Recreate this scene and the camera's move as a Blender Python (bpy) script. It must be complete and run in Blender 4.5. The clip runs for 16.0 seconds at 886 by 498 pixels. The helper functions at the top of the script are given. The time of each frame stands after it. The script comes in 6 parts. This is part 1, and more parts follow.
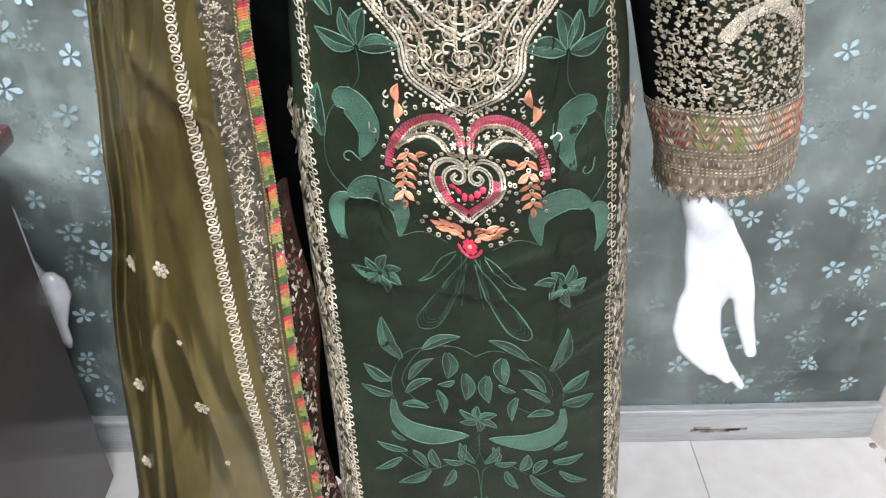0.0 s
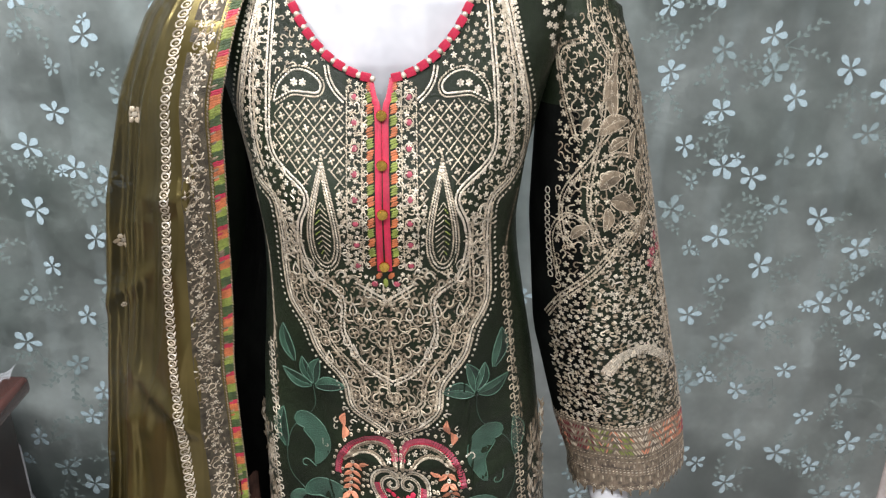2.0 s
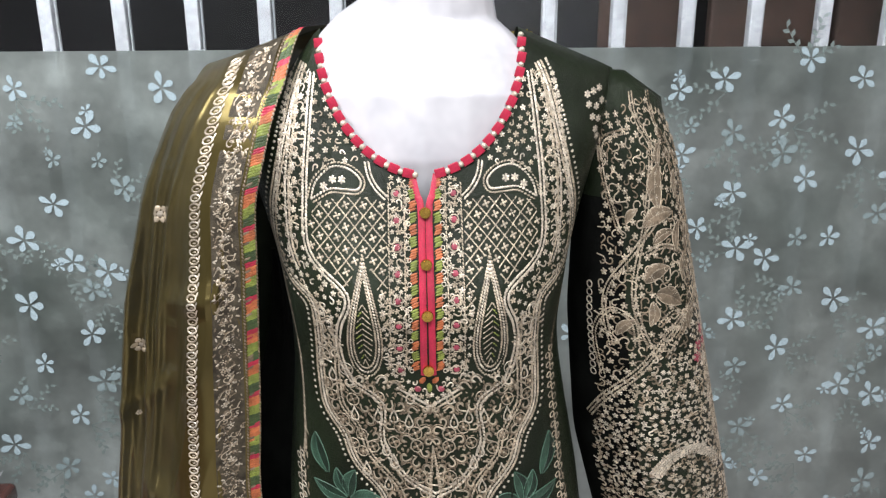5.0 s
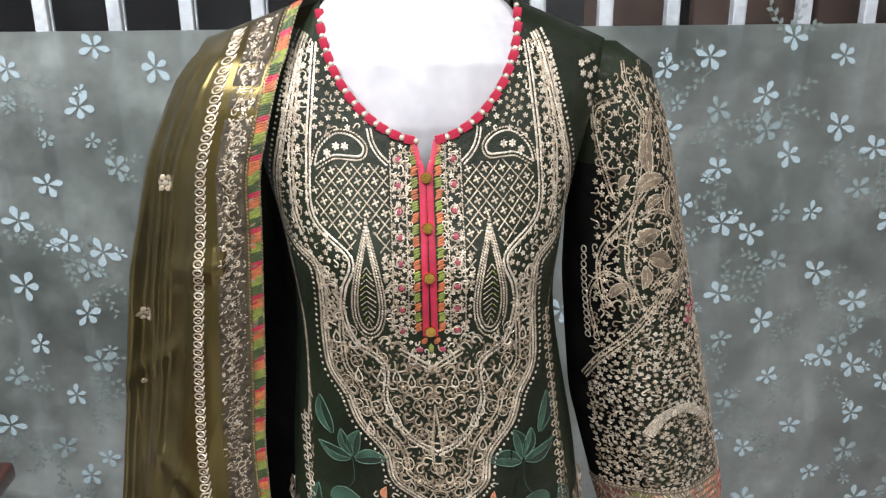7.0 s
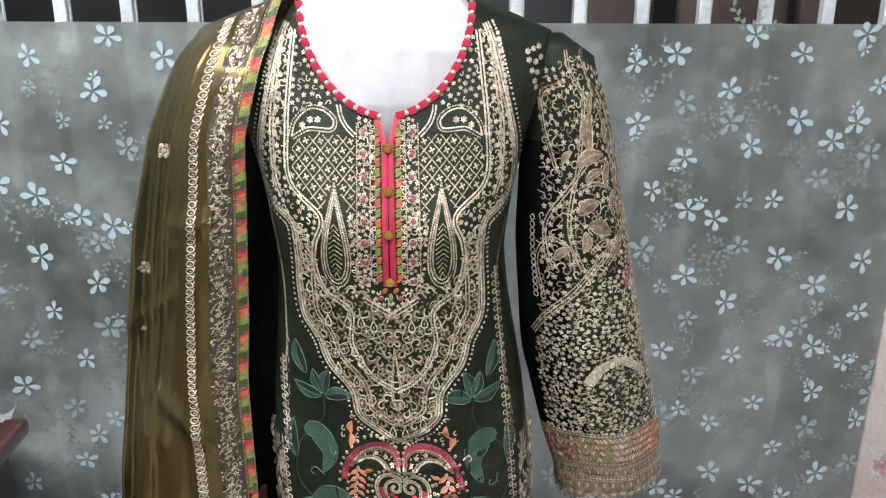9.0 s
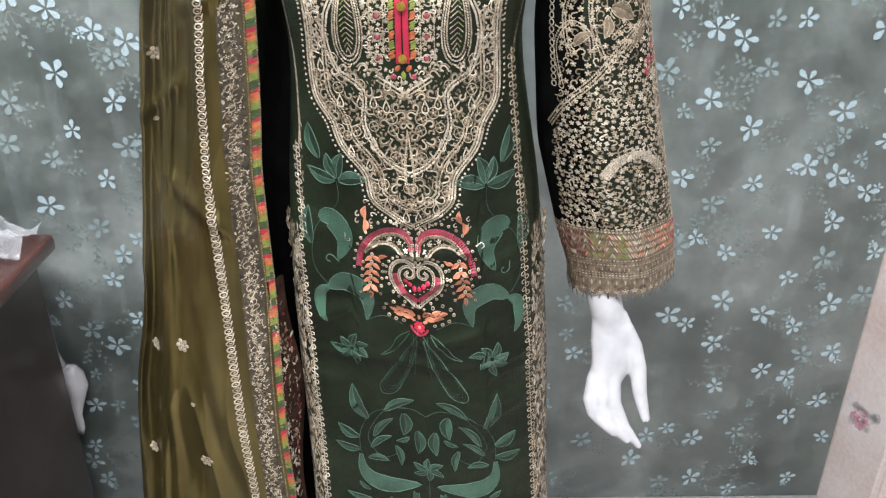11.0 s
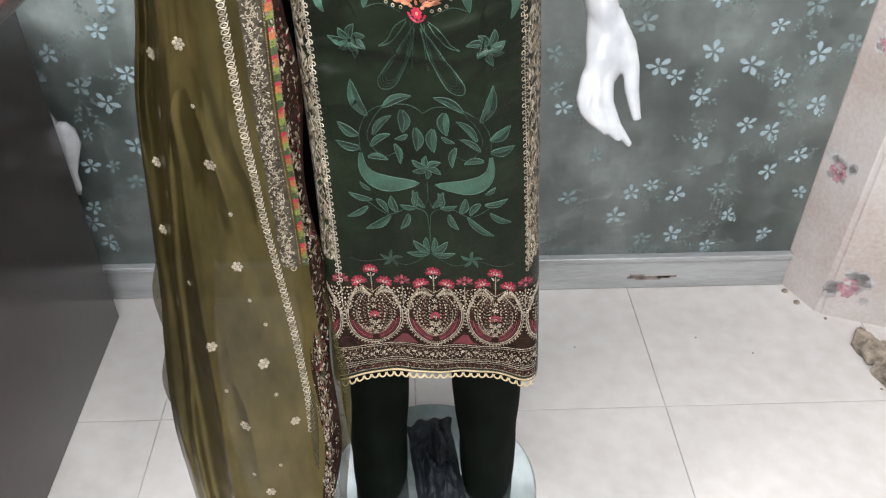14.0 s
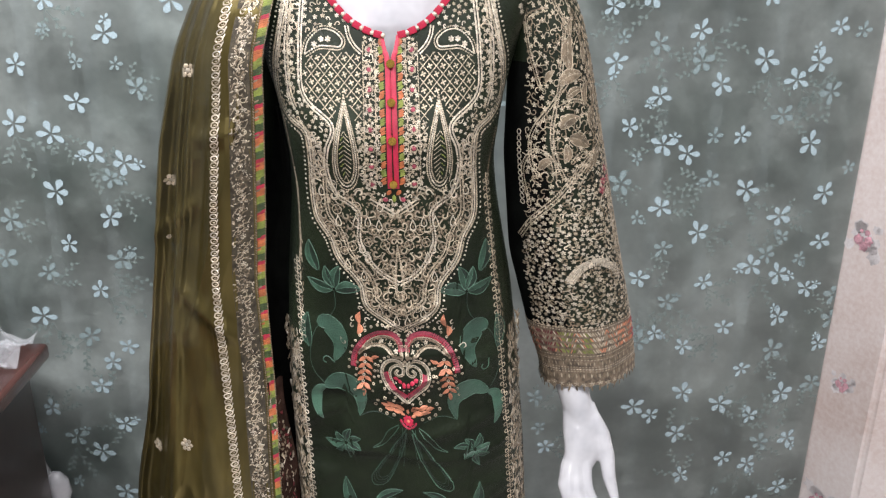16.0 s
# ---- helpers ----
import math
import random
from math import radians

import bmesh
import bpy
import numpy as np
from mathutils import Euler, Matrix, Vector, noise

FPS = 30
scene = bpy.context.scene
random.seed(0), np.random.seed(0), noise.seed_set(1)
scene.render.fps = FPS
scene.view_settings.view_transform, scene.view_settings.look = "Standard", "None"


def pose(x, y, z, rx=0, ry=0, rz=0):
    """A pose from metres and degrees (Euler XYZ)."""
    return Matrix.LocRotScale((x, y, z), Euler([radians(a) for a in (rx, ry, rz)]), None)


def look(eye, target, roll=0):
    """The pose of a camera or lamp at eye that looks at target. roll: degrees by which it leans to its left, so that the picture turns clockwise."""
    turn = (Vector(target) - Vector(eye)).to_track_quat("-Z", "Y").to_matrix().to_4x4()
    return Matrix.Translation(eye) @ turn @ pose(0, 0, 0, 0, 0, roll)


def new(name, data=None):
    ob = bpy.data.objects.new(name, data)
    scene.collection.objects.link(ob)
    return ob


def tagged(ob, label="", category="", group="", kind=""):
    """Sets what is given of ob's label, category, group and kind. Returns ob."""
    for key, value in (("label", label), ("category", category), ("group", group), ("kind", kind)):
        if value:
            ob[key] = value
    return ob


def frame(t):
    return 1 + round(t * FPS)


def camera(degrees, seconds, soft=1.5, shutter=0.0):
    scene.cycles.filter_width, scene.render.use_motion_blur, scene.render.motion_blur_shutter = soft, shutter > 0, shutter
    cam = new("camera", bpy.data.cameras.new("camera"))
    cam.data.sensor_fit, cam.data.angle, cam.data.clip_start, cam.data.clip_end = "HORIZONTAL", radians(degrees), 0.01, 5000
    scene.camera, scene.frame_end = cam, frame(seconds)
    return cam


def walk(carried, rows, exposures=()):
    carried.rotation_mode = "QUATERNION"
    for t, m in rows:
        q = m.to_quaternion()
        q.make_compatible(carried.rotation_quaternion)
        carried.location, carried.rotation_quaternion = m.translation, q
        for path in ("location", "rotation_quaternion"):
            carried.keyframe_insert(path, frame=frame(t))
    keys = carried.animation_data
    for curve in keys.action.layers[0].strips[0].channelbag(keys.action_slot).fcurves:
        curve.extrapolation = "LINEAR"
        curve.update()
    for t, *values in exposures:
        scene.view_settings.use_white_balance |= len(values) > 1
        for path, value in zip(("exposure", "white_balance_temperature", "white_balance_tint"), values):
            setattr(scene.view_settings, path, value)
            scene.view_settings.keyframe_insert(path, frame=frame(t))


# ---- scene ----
cam = camera(57.6, 16.0, 1.25)
PATH = [
    (0, (-0.009, 0.076, 1.285), (0.008, 1.706, 0.126), -0.7),
    (0.5, (-0.004, 0.043, 1.352), (-0.005, 1.744, 0.299), -0.4),
    (1, (0.019, 0.001, 1.405), (0.021, 1.762, 0.457), -0.0),
    (1.5, (0.042, -0.014, 1.447), (0.051, 1.796, 0.598), 0.1),
    (2, (0.046, -0.006, 1.463), (0.066, 1.841, 0.695), 0.2),
    (2.5, (0.035, 0.008, 1.475), (0.071, 1.88, 0.773), 0.3),
    (3, (0.023, 0.023, 1.481), (0.076, 1.911, 0.824), 0.4),
    (3.5, (0.009, 0.027, 1.48), (0.073, 1.926, 0.856), 0.3),
    (4, (0.014, 0.028, 1.483), (0.081, 1.936, 0.886), 0.1),
    (4.2, (0.009, 0.028, 1.478), (0.075, 1.938, 0.886), -0.0),
    (6.3, (-0.029, 0.039, 1.462), (0.098, 1.94, 0.855), -0.6),
    (6.5, (-0.034, 0.036, 1.456), (0.097, 1.935, 0.842), -0.6),
    (7, (-0.022, 0.008, 1.456), (0.1, 1.908, 0.841), -0.4),
    (7.5, (0.019, -0.052, 1.458), (0.123, 1.85, 0.85), -0.2),
    (8, (0.027, -0.098, 1.453), (0.121, 1.806, 0.848), 0.1),
    (8.2, (0.026, -0.105, 1.453), (0.119, 1.8, 0.849), 0.2),
    (10.3, (0.017, -0.076, 1.42), (0.094, 1.781, 0.682), 0.3),
    (10.5, (0.022, -0.089, 1.396), (0.087, 1.75, 0.612), 0.4),
    (11, (0.029, -0.117, 1.371), (0.06, 1.666, 0.466), 0.2),
    (11.5, (0.04, -0.132, 1.339), (0.057, 1.581, 0.308), -0.0),
    (12, (0.031, -0.134, 1.311), (0.055, 1.504, 0.164), -0.2),
    (12.5, (0.021, -0.154, 1.291), (0.049, 1.42, 0.057), -0.1),
    (13, (0.017, -0.182, 1.269), (0.055, 1.36, -0.005), 0.2),
    (13.5, (0.015, -0.2, 1.253), (0.07, 1.323, -0.043), 0.6),
    (14, (0.012, -0.211, 1.254), (0.079, 1.346, 0.001), 0.4),
    (14.5, (0.011, -0.216, 1.293), (0.096, 1.438, 0.171), 0.5),
    (15, (0.006, -0.215, 1.364), (0.104, 1.542, 0.414), 0.3),
    (15.5, (0.001, -0.209, 1.398), (0.116, 1.622, 0.602), 0.4),
    (16, (0.003, -0.207, 1.417), (0.128, 1.671, 0.738), 0.2),
]
walk(cam, [(t, look(eye, target, roll)) for t, eye, target, roll in PATH],
     [(0, 0.46, 6200, 6), (1, 0.36, 6300, 8), (2, -0.24, 6500, 10), (2.5, -0.32, 6500, 10), (4, -0.38, 6500, 11), (7, -0.39, 6550, 11), (8.2, -0.33, 6500, 11), (10.5, -0.12, 6500, 10),
      (11.5, 0.17, 6500, 9), (12, 0.17, 6450, 7), (13.5, 0.0, 6450, 5), (14.5, 0.08, 6450, 8), (15.2, 0.03, 6550, 10), (16, -0.25, 6600, 12)])

# ---- light ----
world = bpy.data.worlds.new("shop_air")
scene.world = world
world.use_nodes = True
world.node_tree.nodes["Background"].inputs[0].default_value = (0.9, 0.95, 1.0, 1)
world.node_tree.nodes["Background"].inputs[1].default_value = 0.03


def area(name, place, target, sx, sy, watts, colour=(0.97, 0.97, 1.0)):
    data = bpy.data.lights.new(name, "AREA")
    data.shape, data.size, data.size_y, data.energy, data.color = "RECTANGLE", sx, sy, watts, colour
    ob = new(name, data)
    ob.matrix_world = look(place, target)
    return ob


area("ceiling_lamp_front", (0.0, -0.06, 2.41), (0.0, 0.05, 0), 1.3, 0.30, 40)
area("ceiling_lamp_side", (0.87, -0.32, 2.41), (0.8, -0.3, 0), 0.2, 0.2, 6)
area("ceiling_lamp_rear", (0.87, -1.0, 2.41), (0.8, -0.9, 0), 0.2, 0.2, 6)
area("ceiling_lamp_left", (-0.95, 0.3, 2.41), (-0.9, 0.45, 0), 0.4, 0.4, 36)
area("ceiling_lamp_back", (0.0, -2.2, 2.41), (0.0, -1.9, 0), 1.6, 0.5, 26)


# ---- materials ----
def material(name, colour, rough=0.5, metal=0.0, vary=0.12, scale=30.0, fine=250.0, bump=0.1, sheen=0.0,
             stretch=(1, 1, 1), coat=0.0, tint=None, random_tint=0.0, spec=0.5):
    """A procedural surface: base colour broken up at two scales, fine relief, and optional sheen or coat."""
    m = bpy.data.materials.new(name)
    m.use_nodes = True
    n, l = m.node_tree.nodes, m.node_tree.links
    b = n["Principled BSDF"]
    b.inputs["Roughness"].default_value = rough
    b.inputs["Metallic"].default_value = metal
    b.inputs["Coat Weight"].default_value = coat
    b.inputs["Coat Roughness"].default_value = 0.06
    b.inputs["Sheen Weight"].default_value = sheen
    b.inputs["Specular IOR Level"].default_value = spec
    co = n.new("ShaderNodeTexCoord")
    mp = n.new("ShaderNodeMapping")
    mp.inputs["Scale"].default_value = stretch
    l.new(co.outputs["Object"], mp.inputs[0])
    t1, t2 = n.new("ShaderNodeTexNoise"), n.new("ShaderNodeTexNoise")
    t1.inputs["Scale"].default_value, t2.inputs["Scale"].default_value = scale, fine
    t1.inputs["Detail"].default_value = 5
    l.new(mp.outputs[0], t1.inputs[0])
    l.new(mp.outputs[0], t2.inputs[0])
    r = n.new("ShaderNodeValToRGB")
    dark = tuple(c * (1 - vary * 1.6) for c in colour)
    light = tint or tuple(min(1, c * (1 + vary * 1.6)) for c in colour)
    r.color_ramp.elements[0].position, r.color_ramp.elements[1].position = 0.3, 0.7
    r.color_ramp.elements[0].color, r.color_ramp.elements[1].color = (*dark, 1), (*light, 1)
    l.new(t1.outputs[0], r.inputs[0])
    mx = n.new("ShaderNodeMixRGB")
    mx.blend_type, mx.inputs[0].default_value = "OVERLAY", 0.35
    l.new(r.outputs[0], mx.inputs[1])
    l.new(t2.outputs[0], mx.inputs[2])
    last = mx.outputs[0]
    if random_tint:
        g = n.new("ShaderNodeNewGeometry")
        hs = n.new("ShaderNodeHueSaturation")
        ma = n.new("ShaderNodeMapRange")
        ma.inputs[3].default_value, ma.inputs[4].default_value = 1 - random_tint, 1 + random_tint
        l.new(g.outputs["Random Per Island"], ma.inputs[0])
        l.new(ma.outputs[0], hs.inputs["Value"])
        l.new(last, hs.inputs["Color"])
        last = hs.outputs[0]
    l.new(last, b.inputs["Base Color"])
    bp = n.new("ShaderNodeBump")
    bp.inputs["Strength"].default_value, bp.inputs["Distance"].default_value = bump, 0.002
    l.new(t2.outputs[0], bp.inputs["Height"])
    l.new(bp.outputs[0], b.inputs["Normal"])
    return m


def weave(m, scale=900.0, strength=0.25):
    """Adds crossing threads to the relief of a cloth."""
    n, l = m.node_tree.nodes, m.node_tree.links
    co = n.new("ShaderNodeTexCoord")
    last = n["Bump"].outputs[0]
    for axis in ("X", "Z"):
        w = n.new("ShaderNodeTexWave")
        w.bands_direction, w.inputs["Scale"].default_value = axis, scale
        w.inputs["Distortion"].default_value = 0.6
        l.new(co.outputs["Object"], w.inputs[0])
        b = n.new("ShaderNodeBump")
        b.inputs["Strength"].default_value, b.inputs["Distance"].default_value = strength, 0.0004
        l.new(w.outputs[0], b.inputs["Height"])
        l.new(last, b.inputs["Normal"])
        last = b.outputs[0]
    l.new(last, n["Principled BSDF"].inputs["Normal"])
    return m


def see_through(m, amount):
    """Makes a thin cloth sheer: a share of the light passes between its threads."""
    n, l = m.node_tree.nodes, m.node_tree.links
    tr, mix = n.new("ShaderNodeBsdfTransparent"), n.new("ShaderNodeMixShader")
    mix.inputs[0].default_value = amount
    l.new(n["Principled BSDF"].outputs[0], mix.inputs[1])
    l.new(tr.outputs[0], mix.inputs[2])
    l.new(mix.outputs[0], n["Material Output"].inputs[0])
    return m


CLOTH = weave(material("green_silk", (0.0105, 0.0158, 0.0078), 0.34, vary=0.25, scale=14, fine=120, bump=0.15, spec=0.18))
# near-black copy of the kurta cloth, with shade put into its colour
SHADECLOTH = material("shaded_cloth", (0.0035, 0.004, 0.0035), 0.8, vary=0.3, scale=40, fine=400, bump=0.2, spec=0.05)
TROUSER = weave(material("trouser_cloth", (0.006, 0.0088, 0.0058), 0.7, vary=0.25, scale=18, bump=0.2, spec=0.04))
ORGANZA = see_through(material("olive_organza", (0.110, 0.086, 0.027), 0.28, 0.72, vary=0.24, scale=7, fine=60, bump=0.05, stretch=(1, 1, 0.4)), 0.06)
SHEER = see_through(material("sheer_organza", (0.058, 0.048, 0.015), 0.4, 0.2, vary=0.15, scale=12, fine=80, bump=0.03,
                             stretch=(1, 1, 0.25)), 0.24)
GOLD = material("champagne_thread", (0.43, 0.365, 0.27), 0.38, 0.4, vary=0.2, scale=120, fine=900, bump=0.35, random_tint=0.3)
PALE = material("pale_sequin", (0.57, 0.51, 0.41), 0.28, 0.45, vary=0.15, scale=150, fine=900, bump=0.2, random_tint=0.3)
BRONZE = material("antique_thread", (0.215, 0.168, 0.115), 0.4, 0.4, vary=0.25, scale=120, fine=900, bump=0.35, random_tint=0.35)
LEAF = material("leaf_thread", (0.022, 0.055, 0.035), 0.38, vary=0.35, scale=60, fine=700, bump=0.4, random_tint=0.3)
BROADLEAF = material("broad_leaf_thread", (0.036, 0.085, 0.057), 0.36, vary=0.3, scale=25, fine=700, bump=0.5, random_tint=0.15)
LEAFEDGE = material("leaf_edge_thread", (0.062, 0.132, 0.090), 0.4, vary=0.2, scale=90, fine=800, bump=0.4, random_tint=0.15)
DARKLEAF = material("dark_leaf_thread", (0.007, 0.021, 0.012), 0.4, vary=0.3, scale=80, fine=800, bump=0.4, random_tint=0.15)
RED = material("crimson_silk", (0.40, 0.016, 0.048), 0.42, vary=0.15, scale=60, fine=700, bump=0.2, random_tint=0.1)
PINK = material("pink_thread", (0.30, 0.048, 0.075), 0.45, vary=0.2, scale=100, fine=800, bump=0.35, random_tint=0.2)
PEACH = material("peach_thread", (0.58, 0.23, 0.13), 0.45, vary=0.2, scale=100, fine=800, bump=0.35, random_tint=0.15)
ORANGE = material("orange_thread", (0.42, 0.12, 0.04), 0.45, vary=0.2, scale=100, fine=800, bump=0.35, random_tint=0.15)
LIME = material("lime_thread", (0.19, 0.235, 0.04), 0.45, vary=0.2, scale=100, fine=800, bump=0.35, random_tint=0.15)
GREENTH = material("green_thread", (0.04, 0.07, 0.02), 0.45, vary=0.2, scale=100, fine=800, bump=0.35, random_tint=0.2)
MAROON = material("maroon_thread", (0.13, 0.013, 0.02), 0.5, vary=0.2, scale=100, fine=800, bump=0.35, random_tint=0.2)
BROWNNET = material("brown_net", (0.028, 0.0145, 0.0105), 0.75, vary=0.35, scale=60, fine=500, bump=0.3, spec=0.08)
TAUPENET = material("taupe_net", (0.062, 0.052, 0.036), 0.6, vary=0.35, scale=120, fine=900, bump=0.4, spec=0.2)
BROCADE = material("bronze_brocade", (0.175, 0.135, 0.095), 0.45, 0.2, vary=0.4, scale=150, fine=900, bump=0.5)
LACE = material("cream_lace", (0.72, 0.58, 0.36), 0.6, vary=0.12, scale=90, fine=800, bump=0.3)
BRASS = material("brass", (0.70, 0.45, 0.10), 0.25, 1.0, vary=0.15, scale=200, fine=900, bump=0.15)
WHITE = material("white_gloss_plastic", (0.54, 0.545, 0.57), 0.24, vary=0.03, scale=6, fine=40, bump=0.02, coat=0.3)
TILE = material("glazed_floor_tile", (0.76, 0.715, 0.69), 0.14, vary=0.018, scale=2.5, fine=25, bump=0.015, coat=0.25)
GROUT = material("grout", (0.52, 0.49, 0.46), 0.9, vary=0.2, scale=60, fine=300, bump=0.3)
ALU = material("aluminium", (0.56, 0.57, 0.58), 0.42, 0.35, vary=0.14, scale=7, fine=90, bump=0.05, stretch=(0.3, 1, 3))
PAINTBAR = material("grey_painted_bar", (0.34, 0.355, 0.38), 0.5, vary=0.1, scale=12, fine=90, bump=0.05)
DESKWOOD = material("dark_laminate", (0.036, 0.0235, 0.0210), 0.28, vary=0.3, scale=5, fine=60, bump=0.05, stretch=(6, 0.6, 0.6), coat=0.2, spec=0.45)
DESKTOP = material("mahogany_laminate", (0.085, 0.032, 0.026), 0.24, vary=0.35, scale=6, fine=60, bump=0.05, stretch=(1, 0.15, 1), coat=0.35)
PLASTER = material("pink_wall_paper", (0.76, 0.62, 0.57), 0.55, vary=0.1, scale=5, fine=120, bump=0.12, tint=(0.82, 0.76, 0.74))
ROSE = material("printed_rose", (0.60, 0.34, 0.39), 0.6, vary=0.35, scale=60, fine=300, bump=0.1, random_tint=0.2)
ROSEWHITE = material("printed_white", (0.68, 0.64, 0.64), 0.6, vary=0.2, scale=30, fine=300, bump=0.1)
RUBBLE = material("broken_mortar", (0.36, 0.30, 0.24), 0.9, vary=0.35, scale=40, fine=300, bump=0.6)
STAIN = material("rust_stain", (0.33, 0.28, 0.24), 0.8, vary=0.4, scale=60, fine=300, bump=0.2)
ROOM = material("room_paint", (0.45, 0.45, 0.45), 0.8, vary=0.06, scale=3, fine=80, bump=0.05)
# near-black base colour stands in for the lack of light behind the glass
UNLIT = material("unlit_room_black", (0.018, 0.018, 0.022), 0.7, vary=0.4, scale=2, fine=50, bump=0.05)
BROWNCLOTH = material("dark_brown_panel", (0.075, 0.045, 0.035), 0.7, vary=0.4, scale=6, fine=90, bump=0.1)
YELLOW = material("yellow_lettering", (0.22, 0.18, 0.025), 0.5, vary=0.1)
FLOWER = material("film_flower", (0.42, 0.54, 0.585), 0.3, vary=0.12, scale=40, fine=300, bump=0.03)
FLOWERFAINT = material("film_sprig", (0.205, 0.258, 0.247), 0.3, vary=0.2, scale=40, fine=300, bump=0.03)
FLOWERDIM = material("film_flower_faint", (0.27, 0.35, 0.36), 0.3, vary=0.15, scale=40, fine=300, bump=0.03)


def frosted_film():
    m = material("frosted_film", (0.143, 0.187, 0.167), 0.28, vary=0.3, scale=3.4, fine=22, bump=0.02, coat=0.35, tint=(0.335, 0.370, 0.355))
    n, l = m.node_tree.nodes, m.node_tree.links
    b = n["Principled BSDF"]
    base = b.inputs["Base Color"].links[0].from_socket
    co = n.new("ShaderNodeTexCoord")
    for scale, low, high, share in ((6.0, 0.62, 1.12, 0.75), (26.0, 0.72, 1.15, 0.55), (90.0, 0.8, 1.15, 0.5)):
        t, r, mx = n.new("ShaderNodeTexNoise"), n.new("ShaderNodeMapRange"), n.new("ShaderNodeMixRGB")
        t.inputs["Scale"].default_value, t.inputs["Detail"].default_value = scale, 6
        r.inputs[1].default_value, r.inputs[2].default_value = 0.35, 0.65
        r.inputs[3].default_value, r.inputs[4].default_value = low, high
        mx.blend_type, mx.inputs[0].default_value = "MULTIPLY", share
        l.new(co.outputs["Object"], t.inputs[0])
        l.new(t.outputs[0], r.inputs[0])
        l.new(base, mx.inputs[1])
        l.new(r.outputs[0], mx.inputs[2])
        base = mx.outputs[0]
    l.new(base, b.inputs["Base Color"])
    gl, mix = n.new("ShaderNodeBsdfGlass"), n.new("ShaderNodeMixShader")
    gl.inputs["Color"].default_value, gl.inputs["Roughness"].default_value, gl.inputs["IOR"].default_value = (0.9, 0.95, 0.95, 1), 0.30, 1.12
    mix.inputs[0].default_value = 0.3
    l.new(n["Principled BSDF"].outputs[0], mix.inputs[1])
    l.new(gl.outputs[0], mix.inputs[2])
    l.new(mix.outputs[0], n["Material Output"].inputs[0])
    return m


def clear_glass(name, rough=0.0):
    m = bpy.data.materials.new(name)
    m.use_nodes = True
    b = m.node_tree.nodes["Principled BSDF"]
    b.inputs["Transmission Weight"].default_value, b.inputs["Roughness"].default_value = 1.0, rough
    b.inputs["IOR"].default_value = 1.3
    b.inputs["Base Color"].default_value = (0.93, 0.96, 0.95, 1)
    return m


FILM, GLASS = frosted_film(), clear_glass("clear_glass")
PLASTIC = see_through(material("clear_plastic_wrap", (0.75, 0.78, 0.82), 0.12, vary=0.05, scale=30, bump=0.2), 0.7)


# ---- mesh helpers ----
def link(name, bm, mats, parent=None, smooth=False, label=""):
    me = bpy.data.meshes.new(name)
    bm.to_mesh(me)
    bm.free()
    return link_mesh(name, me, mats, parent, smooth, label)


def link_mesh(name, me, mats, parent=None, smooth=False, label=""):
    for m in (mats if isinstance(mats, (list, tuple)) else [mats]):
        me.materials.append(m)
    if smooth:
        me.polygons.foreach_set("use_smooth", [True] * len(me.polygons))
    ob = new(name, me)
    if parent:
        ob.parent = parent
    if label:
        ob["label"] = label
    return ob


def empty(name, label, category, group="", kind="", place=(0, 0, 0)):
    ob = new(name)
    ob.location = place
    return tagged(ob, label, category, group, kind)


def block(bm, x0, y0, z0, x1, y1, z1, bevel=0.0):
    """Adds a box, its edges rounded by bevel."""
    made = bmesh.ops.create_cube(bm, size=1, matrix=Matrix.Translation(((x0 + x1) / 2, (y0 + y1) / 2, (z0 + z1) / 2))
                                 @ Matrix.Diagonal((x1 - x0, y1 - y0, z1 - z0, 1)))
    if bevel:
        edges = {e for v in made["verts"] for e in v.link_edges}
        bmesh.ops.bevel(bm, geom=list(edges), offset=bevel, segments=3, affect="EDGES", profile=0.5)
    return bm


def boxed(name, x0, y0, z0, x1, y1, z1, mat, bevel=0.0, parent=None, label=""):
    return link(name, block(bmesh.new(), x0, y0, z0, x1, y1, z1, bevel), mat, parent, bevel > 0, label)


def tube(bm, pts, radii, sides=16, flat=1.0):
    """A closed tube through points, with a radius at each; flat squeezes it in y."""
    rings = []
    pts = [Vector(p) for p in pts]
    for i, p in enumerate(pts):
        d = (pts[min(i + 1, len(pts) - 1)] - pts[max(i - 1, 0)]).normalized()
        a = d.cross(Vector((0, 1, 0)))
        a = a.normalized() if a.length > 0.05 else Vector((1, 0, 0))
        b = a.cross(d).normalized() * flat
        rings.append([bm.verts.new(p + radii[i] * (math.cos(k * math.tau / sides) * a + math.sin(k * math.tau / sides) * b)) for k in range(sides)])
    for r0, r1 in zip(rings, rings[1:]):
        for k in range(sides):
            bm.faces.new((r0[k], r0[(k + 1) % sides], r1[(k + 1) % sides], r1[k]))
    bm.faces.new(rings[0][::-1])
    bm.faces.new(rings[-1])
    return bm


def table(rows):
    """A quick look-up through rows of (z, value), with z in metres."""
    grid = np.interp(np.arange(0, 2000) / 1000.0, [r[0] for r in rows], [r[1] for r in rows])
    smooth = np.convolve(np.pad(grid, 15, mode="edge"), np.ones(31) / 31, mode="valid")
    return lambda z: float(smooth[max(0, min(1999, int(z * 1000)))])


# ---- the room ----
wall_y = 1.2
